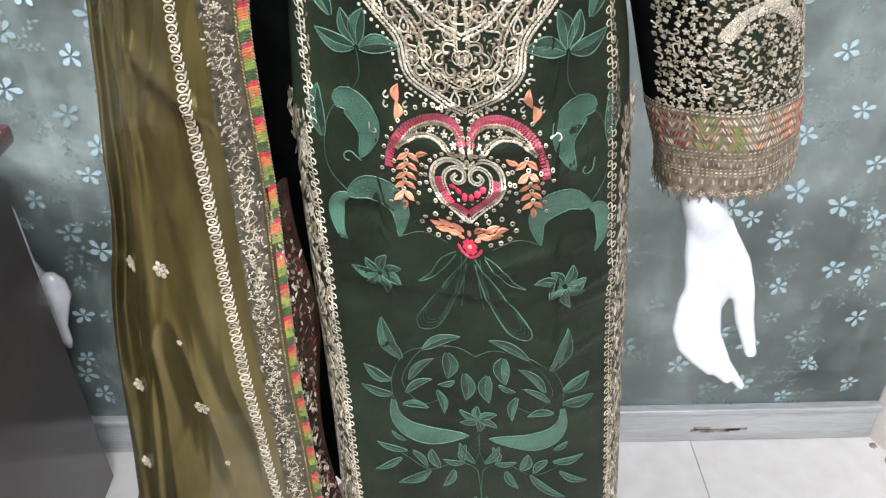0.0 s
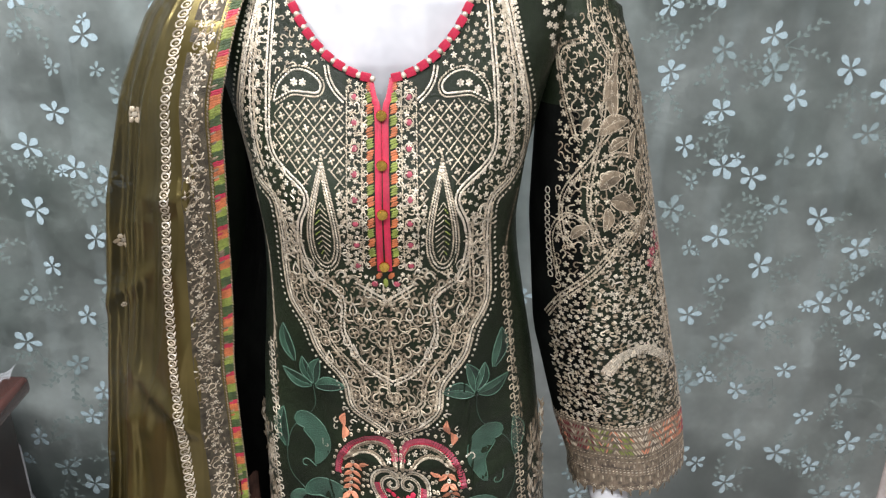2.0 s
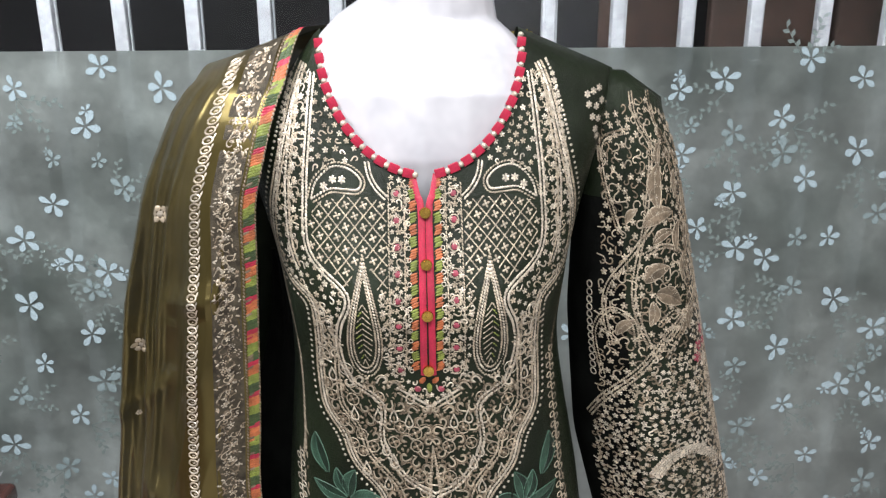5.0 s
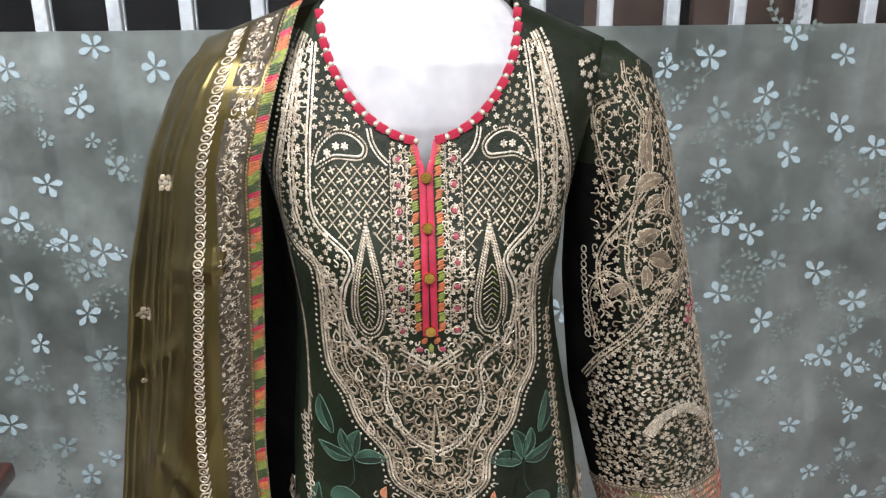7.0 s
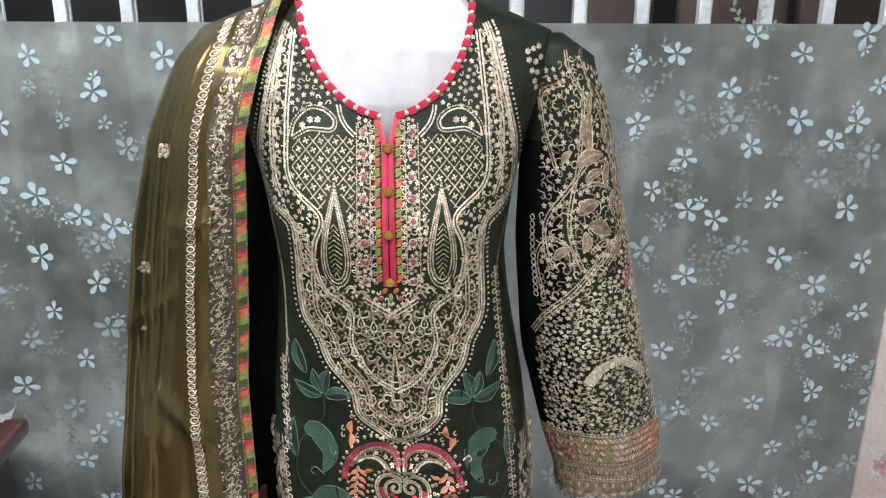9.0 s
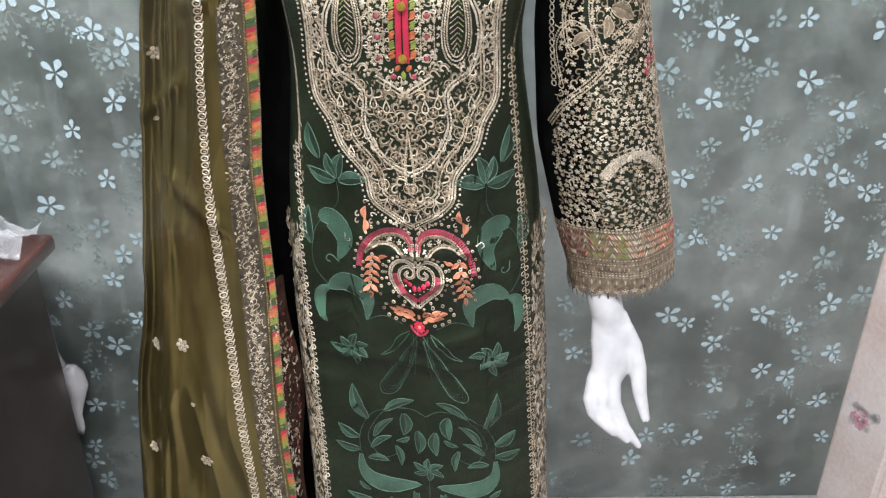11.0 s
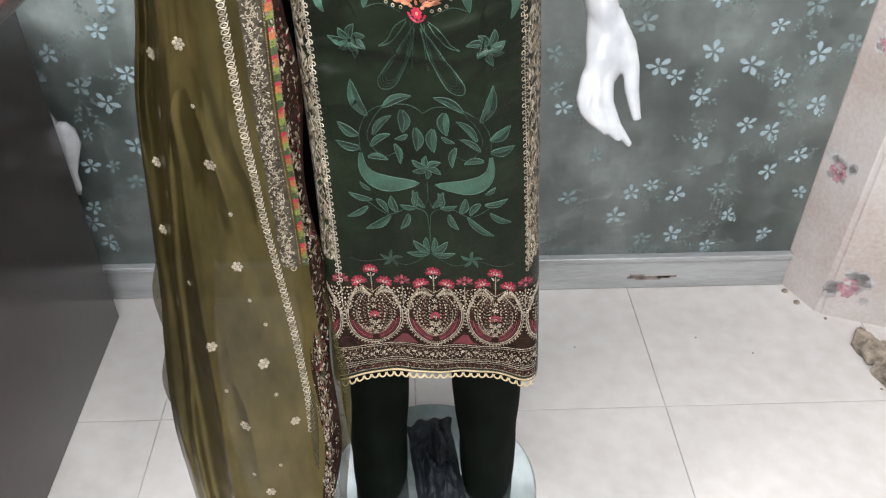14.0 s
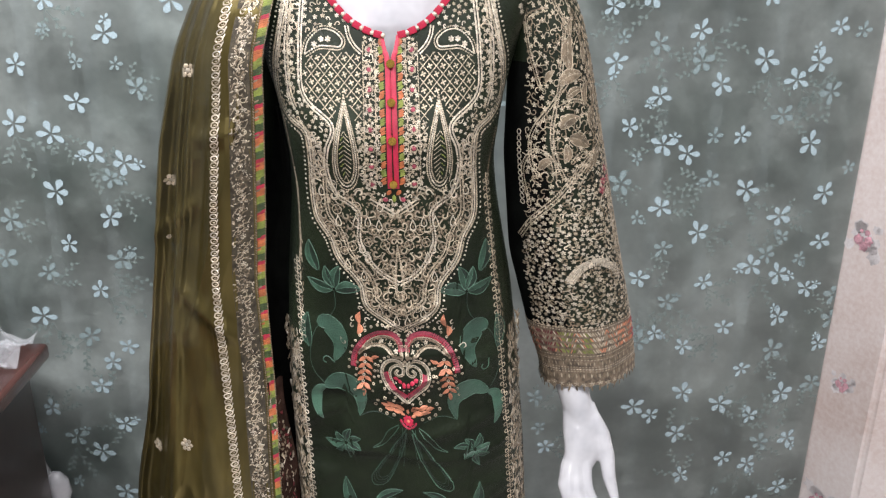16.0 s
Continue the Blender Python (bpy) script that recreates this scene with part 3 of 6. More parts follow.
# chest, neck and shoulders
for pts, radii, flat in (
    ([(0.004, 0.745, 1.16), (0.003, 0.735, 1.22), (0.002, 0.728, 1.28), (0.001, 0.725, 1.33), (0.001, 0.728, 1.37), (0.002, 0.735, 1.40), (0.004, 0.742, 1.425), (0.006, 0.748, 1.44)],
     [0.095, 0.098, 0.104, 0.112, 0.112, 0.098, 0.075, 0.055], 0.62),
    ([(0.005, 0.750, 1.36), (0.006, 0.750, 1.40), (0.006, 0.748, 1.43), (0.007, 0.744, 1.46), (0.007, 0.738, 1.52), (0.007, 0.735, 1.58), (0.007, 0.735, 1.60)],
     [0.085, 0.072, 0.060, 0.053, 0.050, 0.051, 0.045], 0.95),
    ([(-0.135, 0.755, 1.315), (-0.09, 0.75, 1.350), (0.0, 0.745, 1.390), (0.09, 0.745, 1.355), (0.145, 0.74, 1.320)], [0.026, 0.034, 0.045, 0.034, 0.026], 0.9),
    # arms
    ([(0.165, 0.742, 1.355), (0.182, 0.735, 1.25), (0.200, 0.72, 1.12), (0.210, 0.70, 1.02), (0.2165, 0.675, 0.94), (0.2195, 0.664, 0.905), (0.2245, 0.659, 0.880), (0.229, 0.656, 0.855), (0.230, 0.655, 0.83), (0.226, 0.654, 0.805), (0.222, 0.654, 0.79)],
     [0.034, 0.033, 0.032, 0.030, 0.0245, 0.0212, 0.0200, 0.0172, 0.0140, 0.0105, 0.005], 0.9),
    ([(-0.155, 0.765, 1.345), (-0.172, 0.785, 1.25), (-0.190, 0.785, 1.12), (-0.205, 0.77, 1.02), (-0.21, 0.75, 0.94), (-0.212, 0.74, 0.88), (-0.215, 0.73, 0.82), (-0.215, 0.72, 0.74)],
     [0.034, 0.033, 0.032, 0.029, 0.024, 0.025, 0.026, 0.010], 0.9),
    # palm and fingers
    ([(0.226, 0.654, 0.880), (0.231, 0.651, 0.850), (0.229, 0.648, 0.822), (0.221, 0.646, 0.798), (0.216, 0.644, 0.782)], [0.0215, 0.0285, 0.026, 0.020, 0.014], 0.48),
    ([(0.231, 0.648, 0.835), (0.230, 0.642, 0.800), (0.2315, 0.635, 0.772), (0.2425, 0.631, 0.742), (0.260, 0.630, 0.716)], [0.008, 0.0098, 0.0084, 0.0074, 0.0045], 1.0),
    ([(0.224, 0.646, 0.832), (0.2195, 0.640, 0.796), (0.2185, 0.630, 0.766), (0.2285, 0.626, 0.744), (0.247, 0.627, 0.724)], [0.008, 0.0095, 0.0082, 0.0072, 0.0045], 1.0),
    ([(0.219, 0.646, 0.828), (0.211, 0.640, 0.796), (0.2075, 0.631, 0.769), (0.2155, 0.627, 0.750), (0.231, 0.628, 0.733)], [0.008, 0.0092, 0.008, 0.007, 0.0045], 1.0),
    ([(0.217, 0.648, 0.830), (0.2065, 0.645, 0.800), (0.2010, 0.638, 0.776), (0.2045, 0.632, 0.760), (0.215, 0.631, 0.745)], [0.007, 0.0085, 0.0075, 0.0064, 0.004], 1.0),
    ([(0.232, 0.655, 0.885), (0.243, 0.652, 0.862), (0.252, 0.648, 0.840), (0.2580, 0.643, 0.815), (0.2595, 0.638, 0.785), (0.2670, 0.634, 0.748)], [0.006, 0.0115, 0.0125, 0.0105, 0.009, 0.0055], 0.95),
    # legs and feet
    ([(-0.045, 0.685, 0.55), (-0.045, 0.68, 0.30), (-0.045, 0.672, 0.12), (-0.045, 0.672, 0.06)], [0.05, 0.043, 0.03, 0.026], 1.0),
    ([(0.118, 0.685, 0.55), (0.118, 0.68, 0.30), (0.118, 0.672, 0.12), (0.118, 0.672, 0.06)], [0.05, 0.043, 0.03, 0.026], 1.0),
    ([(-0.046, 0.715, 0.042), (-0.047, 0.68, 0.038), (-0.049, 0.63, 0.030), (-0.050, 0.640, 0.0245)], [0.025, 0.028, 0.021, 0.011], 1.0),
    ([(0.119, 0.715, 0.042), (0.121, 0.68, 0.038), (0.124, 0.63, 0.030), (0.126, 0.640, 0.0245)], [0.025, 0.028, 0.021, 0.011], 1.0),
):
    if pts[0][2] > 1.1 and pts[-1][2] > 1.3:
        pts = [(x + 0.003, y - 0.020, z + 0.022) for x, y, z in pts]
    elif pts[0][0] > 0.16 and pts[0][2] > 0.82 or 0.2 < pts[0][0] and pts[0][2] > 0.8:
        pts = [(x + 0.006, 0.692 + 0.4 * (y - 0.664) - 0.45 * max(0.0, 0.12 + 0.82 * (0.80 - z)), z if z > 0.94 else 0.94 + (z - 0.94) * 0.82) for x, y, z in pts]
        radii = [r * (0.95 if max(radii) > 0.0099 else 0.86) for r in radii]
    tube(bm, pts, radii, 20, flat)
body = link("mannequin", bm, WHITE, smooth=True)
rm = body.modifiers.new("fuse", "REMESH")
rm.mode, rm.voxel_size, rm.use_smooth_shade = "VOXEL", 0.0021, True
sm = body.modifiers.new("soften", "SMOOTH")
sm.factor, sm.iterations = 0.5, 6
tagged(body, "glossy white headless display mannequin with one bare hand", "mannequin")

bm = bmesh.new()
bmesh.ops.create_grid(bm, x_segments=24, y_segments=30, size=0.5)
for v in bm.verts:
    h = abs(noise.noise(Vector((v.co.x * 3.2, v.co.y * 3.8, 8.0)))) + 0.3 * abs(noise.noise(Vector((v.co.x * 8, v.co.y * 8, 3.0))))
    edge = max(abs(v.co.x), abs(v.co.y)) * 2
    v.co = Vector((v.co.x * (0.085 + 0.02 * noise.noise(Vector((0, v.co.y * 5, 1)))), v.co.y * 0.20 + 0.02 * noise.noise(Vector((v.co.x * 4, 0, 5))), 0.002 + 0.05 * h * (1 - edge ** 3)))
spare = link("dark_cloth", bm, material("slate_cloth", (0.020, 0.026, 0.034), 0.6, vary=0.3, scale=20, fine=200, bump=0.2), smooth=False)
spare.location, spare.rotation_euler = (0.040, 0.70, 0.0125), (0, 0, 0.12)
tagged(spare, "crumpled dark slate cloth lying on the round stand", "cloth")

# ---- the kurta: shape of its front ----
XC = table([(0.42, 0.037), (0.54, 0.034), (0.74, 0.026), (0.95, 0.016), (1.18, 0.005), (1.5, 0.003)])
HALF = table([(0.38, 0.148), (0.52, 0.143), (0.70, 0.142), (0.85, 0.142), (0.95, 0.139), (1.05, 0.131), (1.15, 0.117), (1.19, 0.115), (1.25, 0.124),
              (1.30, 0.138), (1.34, 0.150), (1.38, 0.158), (1.43, 0.160)])
FRONT = table([(0.38, 0.538), (0.54, 0.552), (0.74, 0.578), (0.89, 0.592), (0.97, 0.591), (1.165, 0.590), (1.22, 0.587), (1.295, 0.613), (1.35, 0.634), (1.43, 0.655)])
LIFT = table([(0.4, 0.004), (0.6, 0.0), (0.93, 0.0), (1.01, 0.009), (1.18, 0.021), (1.3, 0.023), (1.45, 0.020)])
TURN_IN = table([(0.4, -0.06), (0.55, -0.08), (0.74, -0.12), (0.89, -0.15), (1.1, -0.08), (1.22, 0.0), (1.5, 0.0)])
POWER = table([(0.5, 9.0), (0.7, 5.0), (1.1, 2.7)])
SAG = table([(0.42, 0.028), (0.48, 0.016), (0.6, 0.008), (0.75, 0.0)])
MIDDLE_Y = 0.712


def shoulder(x):
    return 1.428 - 0.42 * (abs(x) - 0.08) - 0.024 * max(0.0, min(1.0, (-0.084 - x) / 0.025))


def front_y(dx, z):
    u = max(-0.995, min(0.995, dx / HALF(z)))
    n = POWER(z)
    bulge = (1 - abs(u) ** n) ** (1 / n)
    if z > 1.33:
        w = min(1.0, (z - 1.33) / max(0.02, shoulder(dx) - 1.33))
        bulge *= math.sqrt(max(0.0, 1 - w ** 2.4))
    crease = 0.0022 * math.sin(dx * 60 + z * 9) * math.sin(z * 31 + dx * 14) * max(0.0, min(1.0, (1.12 - z) * 8))
    crease += 0.0028 * math.sin(z * 75 + dx * 8) * max(0.0, min(1.0, (1.1 - z) * 6)) * max(0.0, min(1.0, (z - 0.8) * 6))
    soft = max(0.0, min(1.0, (1.12 - z) * 8)) * max(0.0, 1 - abs(u) ** 6)
    crease -= soft * 0.0052 * (1 - min(1.0, 3.0 * abs(noise.noise(Vector((dx * 7 + z * 2, z * 30 - dx * 6, 4.0)))))) ** 2 * max(0.0, min(1.0, (z - 0.70) * 5))
    crease += soft * 0.009 * noise.noise(Vector((dx * 11 + 1.5 * z, z * 2.6, 9.0))) + soft * 0.0035 * noise.noise(Vector((dx * 26, z * 14, 2.0)))
    bust = 0.012 * math.exp(-(((abs(dx) - 0.058) / 0.035) ** 2 + ((z - 1.235) / 0.045) ** 2))
    return MIDDLE_Y - (MIDDLE_Y - FRONT(z)) * bulge + TURN_IN(z) * dx * (1 - abs(u) ** 4) + crease - bust + 0.004 * max(0.0, min(1.0, (z - 1.05) * 8))


def on_kurta(dx, z, h=0.0):
    """A place on the kurta's front, dx from its centre line, lifted by h."""
    zz = z - (dx / 0.13) ** 2 * SAG(z)
    return Vector((XC(zz) + dx, front_y(dx, zz) - h, zz + LIFT(zz)))


def neckline(dx):
    """Height of the neck edge."""
    if abs(dx) < 0.0085:
        return 1.297 + 0.0255 * abs(dx) / 0.0085
    a = min(1.0, abs(dx) / 0.0805)
    return 1.3215 + 0.107 * (1 - math.sqrt(max(0.0, 1 - a ** 2.1))) ** 0.92


def kurta_mesh():
    bm = bmesh.new()
    us = sorted([math.sin(-math.pi / 2 + math.pi * i / 84) for i in range(85)] + [s * q for s in (-1, 1) for q in (0.013, 0.026, 0.039, 0.07)])
    rows = 190
    fronts, backs = [], []
    for u in us:
        cf, cb = [], []
        for r in range(rows + 1):
            v = r / rows
            dxt = 0.162 * u
            top = neckline(dxt) if abs(dxt) < 0.0805 else shoulder(dxt)
            z = 0.432 + v * (top - 0.432)
            dx = HALF(z) * u if z < 1.30 else (HALF(1.30) + (0.162 - HALF(1.30)) * min(1, (z - 1.30) / 0.10)) * u
            if abs(dxt) < 0.0805 and z > 1.28:
                k = min(1, (z - 1.28) / max(0.01, top - 1.28))
                dx = dx * (1 - k) + dxt * k
            p = on_kurta(dx, z)
            cf.append(bm.verts.new(p))
            cb.append(bm.verts.new((p.x, 2 * MIDDLE_Y - 0.02 - p.y * 0.9 - 0.0725 if z < 1.28 else max(p.y + 0.012, 2 * MIDDLE_Y - p.y), p.z + (0.0 if z < 1.28 else 0.0))))
        fronts.append(cf)
        backs.append(cb)
    for g, flip in ((fronts, False), (backs, True)):
        for a, b in zip(g, g[1:]):
            for r in range(rows):
                q = (a[r], b[r], b[r + 1], a[r + 1])
                bm.faces.new(q[::-1] if flip else q)
    for f, b in ((fronts[0], backs[0]), (fronts[-1], backs[-1])):
        for r in range(24, rows):
            try:
                bm.faces.new((f[r], f[r + 1], b[r + 1], b[r]))
            except ValueError:
                pass
    for i in range(len(us) - 1):
        if abs(us[i]) * 0.162 >= 0.08 and abs(us[i + 1]) * 0.162 >= 0.08:
            bm.faces.new((fronts[i][-1], fronts[i + 1][-1], backs[i + 1][-1], backs[i][-1]))
    return bm


kurta = empty("kurta", "dark green silk kurta with champagne embroidery on a mannequin", "kurta", place=(0, 0.7, 0.43))
K0 = Vector((0, 0.7, 0.43))
cloth = link("body_panel", kurta_mesh(), CLOTH, kurta, True, "dark green silk front and back")
cloth.location = -K0

# side cloth between shawl and kurta; the gap's shade is in its near-black colour
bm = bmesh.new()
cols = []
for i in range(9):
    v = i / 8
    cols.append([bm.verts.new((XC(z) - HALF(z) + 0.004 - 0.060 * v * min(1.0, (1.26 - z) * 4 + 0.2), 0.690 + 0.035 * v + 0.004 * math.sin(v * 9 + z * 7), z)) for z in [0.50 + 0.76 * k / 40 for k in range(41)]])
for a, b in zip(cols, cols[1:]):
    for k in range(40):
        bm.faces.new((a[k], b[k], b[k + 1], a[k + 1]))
flare = link("side_panel", bm, SHADECLOTH, kurta, True, "side cloth coloured near-black for the shade under the shawl")
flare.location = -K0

# sleeve: centre line and half widths
SLEEVE = [(1.385, 0.168, 0.722, 0.040), (1.35, 0.178, 0.718, 0.044), (1.30, 0.185, 0.714, 0.048), (1.205, 0.1945, 0.710, 0.0590), (1.08, 0.2105, 0.702, 0.0660),
          (0.985, 0.231, 0.700, 0.0640), (0.925, 0.2455, 0.700, 0.0595), (0.91, 0.247, 0.700, 0.060)]
SLX, SLY, SLR = (table([(r[0], r[k]) for r in SLEEVE[::-1]]) for k in (1, 2, 3))


def on_sleeve(th, z, h=0.0):
    """A place on the sleeve: th turns from its front (0) to its outer side (+)."""
    zz = z + 0.016 * min(1.0, max(0.0, (1.22 - z) / 0.25))
    r = SLR(z) + 0.0025 * math.sin(5 * th + z * 14) * (1.4 - z) * 2 + h
    tilt = 0.028 * math.sin(th) * max(0.0, 1.05 - z) * 4 * 0.4
    return Vector((SLX(z) + r * math.sin(th), SLY(z) - 0.80 * r * math.cos(th), zz + tilt))


bm = bmesh.new()
rings = []
zs = [1.40] + [1.390 - 0.477 * i / 60 for i in range(61)]
for i, z in enumerate(zs):
    k = 0.35 if i == 0 else 1.0
    ring = []
    for j in range(40):
        p = on_sleeve(j * math.tau / 40, min(z, 1.390))
        if i == 0:
            c = Vector((SLX(1.390), SLY(1.390), 0))
            p = Vector((c.x + (p.x - c.x) * k - 0.006, c.y + (p.y - c.y) * k, 1.412))
        ring.append(bm.verts.new(p))
    rings.append(ring)
for a, b in zip(rings, rings[1:]):
    for j in range(40):
        bm.faces.new((a[j], b[j], b[(j + 1) % 40], a[(j + 1) % 40]))
bm.faces.new(rings[0])
bmesh.ops.recalc_face_normals(bm, faces=bm.faces)
# shade on the sleeve's inner face, painted by giving those faces near-black cloth
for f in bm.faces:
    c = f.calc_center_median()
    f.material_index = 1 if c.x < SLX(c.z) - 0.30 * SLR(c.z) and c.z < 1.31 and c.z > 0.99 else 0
worked_sleeve = link("sleeve", bm, [CLOTH, SHADECLOTH], kurta, True)
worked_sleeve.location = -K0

bm = bmesh.new()
tube(bm, [(-0.135, 0.745, 1.372), (-0.146, 0.760, 1.34), (-0.162, 0.790, 1.26), (-0.180, 0.792, 1.12), (-0.195, 0.785, 1.02), (-0.20, 0.770, 0.93)], [0.036, 0.046, 0.052, 0.056, 0.056, 0.052], 28)
sl = link("sleeve", bm, CLOTH, kurta, True)
sl.location = -K0


# ---- embroidery ----
class Stitching:
    """Gathers raised thread work on a cloth and links it as one mesh. place(a, b, h) gives points on the cloth; a and b in millimetres."""

    def __init__(self, place, mats):
        self.place, self.mats, self.v, self.f, self.m = place, mats, [], [], []

    def at(self, a, b, h):
        return self.place(a / 1000, b / 1000, h / 1000)

    def stitch(self, a, b, ang, ln, wd, mat, h=0.9):
        """One raised stitch or sequin: an oval dome."""
        ca, sa = math.cos(ang), math.sin(ang)
        k = len(self.v)
        for i in range(6):
            t = i * math.tau / 6
            p, q = ln / 2 * math.cos(t), wd / 2 * math.sin(t)
            self.v.append(self.at(a + p * ca - q * sa, b + p * sa + q * ca, 0.15))
        self.v.append(self.at(a, b, h + 0.15))
        for i in range(6):
            self.f.append((k + i, k + (i + 1) % 6, k + 6))
            self.m.append(mat)

    def row(self, pts, step, ln, wd, mat, skew=0.5, h=0.9, jitter=0.1):
        """A row of slanting stitches along a line."""
        for (a0, b0), (a1, b1) in zip(pts, pts[1:]):
            d = math.hypot(a1 - a0, b1 - b0)
            n = max(1, round(d / step))
            ang = math.atan2(b1 - b0, a1 - a0)
            for i in range(n):
                t = (i + 0.5) / n
                self.stitch(a0 + (a1 - a0) * t, b0 + (b1 - b0) * t, ang + skew + rng.uniform(-jitter, jitter), ln, wd * rng.uniform(0.85, 1.15), mat, h)

    def cord(self, pts, wd, mat, h=0.9):
        """A smooth raised cord along a line."""
        k = len(self.v)
        n = len(pts)
        for i, (a, b) in enumerate(pts):
            a0, b0 = pts[max(0, i - 1)]
            a1, b1 = pts[min(n - 1, i + 1)]
            d = math.hypot(a1 - a0, b1 - b0) or 1
            na, nb = -(b1 - b0) / d * wd / 2, (a1 - a0) / d * wd / 2
            self.v += [self.at(a + na, b + nb, 0.1), self.at(a, b, h), self.at(a - na, b - nb, 0.1)]
        for i in range(n - 1):
            for j in range(2):
                q = k + 3 * i + j
                self.f.append((q, q + 1, q + 4, q + 3))
                self.m.append(mat)

    def leaf(self, a0, b0, a1, b1, wd, mat, edge=None, bend=0.12, h=0.8, half=False, second=None):
        """A satin-stitched leaf from its base to its tip: two halves that meet in a sunk rib."""
        d = math.hypot(a1 - a0, b1 - b0)
        ua, ub = (a1 - a0) / d, (b1 - b0) / d
        na, nb = -ub, ua
        rib, left, right = [], [], []
        for i in range(9):
            t = i / 8
            off = bend * d * math.sin(math.pi * t)
            ca, cb = a0 + (a1 - a0) * t + na * off, b0 + (b1 - b0) * t + nb * off
            w = wd / 2 * math.sin(math.pi * min(1, t * 0.97 + 0.03)) ** 0.8 * (1.1 - 0.3 * t)
            rib.append((ca, cb))
            left.append((ca + na * w, cb + nb * w))
            right.append((ca - na * w, cb - nb * w))
        for s, (side, other) in enumerate(((left, rib), (right, rib))):
            k = len(self.v)
            for (a, b), (c, e) in zip(side, other):
                self.v += [self.at(a, b, 0.12), self.at((a + c) / 2, (b + e) / 2, h * (1 - 0.25 * s)), self.at(c, e, 0.3)]
            for i in range(8):
                for j in range(2):
                    q = k + 3 * i + j
                    self.f.append((q, q + 1, q + 4, q + 3))
                    self.m.append(second if s and second is not None else mat)
            if half:
                break
        if edge is not None:
            self.cord(left, 0.9, edge, 0.8)
            self.cord(right, 0.9, edge, 0.8)
            self.cord(rib, 0.7, edge, 0.7)

    def rosette(self, a, b, r, mat, core=None, petals=6):
        for i in range(petals):
            t = i * math.tau / petals + 0.4
            self.stitch(a + r * 0.6 * math.cos(t), b + r * 0.6 * math.sin(t), t, r * 0.85, r * 0.62, mat)
        self.stitch(a, b, 0, r * 0.6, r * 0.6, mat if core is None else core, 1.2)

    def ring(self, a, b, r, wd, mat, n=10, h=0.9):
        self.cord([(a + r * math.cos(i * math.tau / n), b + r * math.sin(i * math.tau / n)) for i in range(n + 1)], wd, mat, h)

    def curl(self, a, b, r, ang, hand, mat, wd=1.0, tail=1.6):
        pts = []
        for i in range(13):
            t = i / 12
            q = ang + hand * (4.6 * t)
            rr = r * (1 - 0.72 * t)
            pts.append((a + rr * math.cos(q), b + rr * math.sin(q)))
        q = ang - hand * 0.5
        pts.insert(0, (a + r * tail * math.cos(q), b + r * tail * math.sin(q)))
        self.cord(pts, wd, mat)

    def link(self, name, label, parent, origin):
        me = bpy.data.meshes.new(name)
        me.from_pydata([tuple(p) for p in self.v], [], self.f)
        me.polygons.foreach_set("material_index", self.m)
        me.update()
        ob = link_mesh(name, me, self.mats, parent, True, label)
        ob.location = -origin
        return ob


def smooth_line(pts, n=6):
    """A Catmull-Rom line through points."""
    out = []
    for i in range(len(pts) - 1):
        p0, p1, p2, p3 = pts[max(0, i - 1)], pts[i], pts[i + 1], pts[min(len(pts) - 1, i + 2)]
        for k in range(n):
            t = k / n
            out.append(tuple(0.5 * (2 * p1[c] + (p2[c] - p0[c]) * t + (2 * p0[c] - 5 * p1[c] + 4 * p2[c] - p3[c]) * t * t
                                    + (3 * p1[c] - p0[c] - 3 * p2[c] + p3[c]) * t ** 3) for c in (0, 1)))
    return out + [pts[-1]]


def beside(pts, d):
    """The line d to the left of a line."""
    out = []
    for i, (a, b) in enumerate(pts):
        a0, b0 = pts[max(0, i - 1)]
        a1, b1 = pts[min(len(pts) - 1, i + 1)]
        k = math.hypot(a1 - a0, b1 - b0) or 1
        out.append((a - (b1 - b0) / k * d, b + (a1 - a0) / k * d))
    return out


def inside(a, b, poly):
    hit = False
    for (x0, y0), (x1, y1) in zip(poly, poly[1:] + poly[:1]):
        if (y0 > b) != (y1 > b) and a < (x1 - x0) * (b - y0) / (y1 - y0) + x0:
            hit = not hit
    return hit


def mirrored(pts):
    return [(-a, b) for a, b in pts]


def scatter(poly, gap, count=4000, avoid=()):
    """Even random places inside a polygon."""
    xs, ys = [p[0] for p in poly], [p[1] for p in poly]
    got, cells = [], {}
    for _ in range(count):
        a, b = rng.uniform(min(xs), max(xs)), rng.uniform(min(ys), max(ys))
        if not inside(a, b, poly) or any(inside(a, b, q) for q in avoid):
            continue
        c = (int(a // gap), int(b // gap))
        if any((a - q[0]) ** 2 + (b - q[1]) ** 2 < gap * gap for i in (-1, 0, 1) for j in (-1, 0, 1) for q in cells.get((c[0] + i, c[1] + j), ())):
            continue
        cells.setdefault(c, []).append((a, b))
        got.append((a, b))
    return got


def teardrop(a, top, low, half, n=22):
    """A closed drop with a sharp top."""
    pts = []
    for i in range(n + 1):
        t = i / n * math.tau
        v = (1 - math.cos(t)) / 2
        w = half * math.sin(t) * (v ** 0.75) * 1.25
        pts.append((a + w, top + (low - top) * v))
    return pts


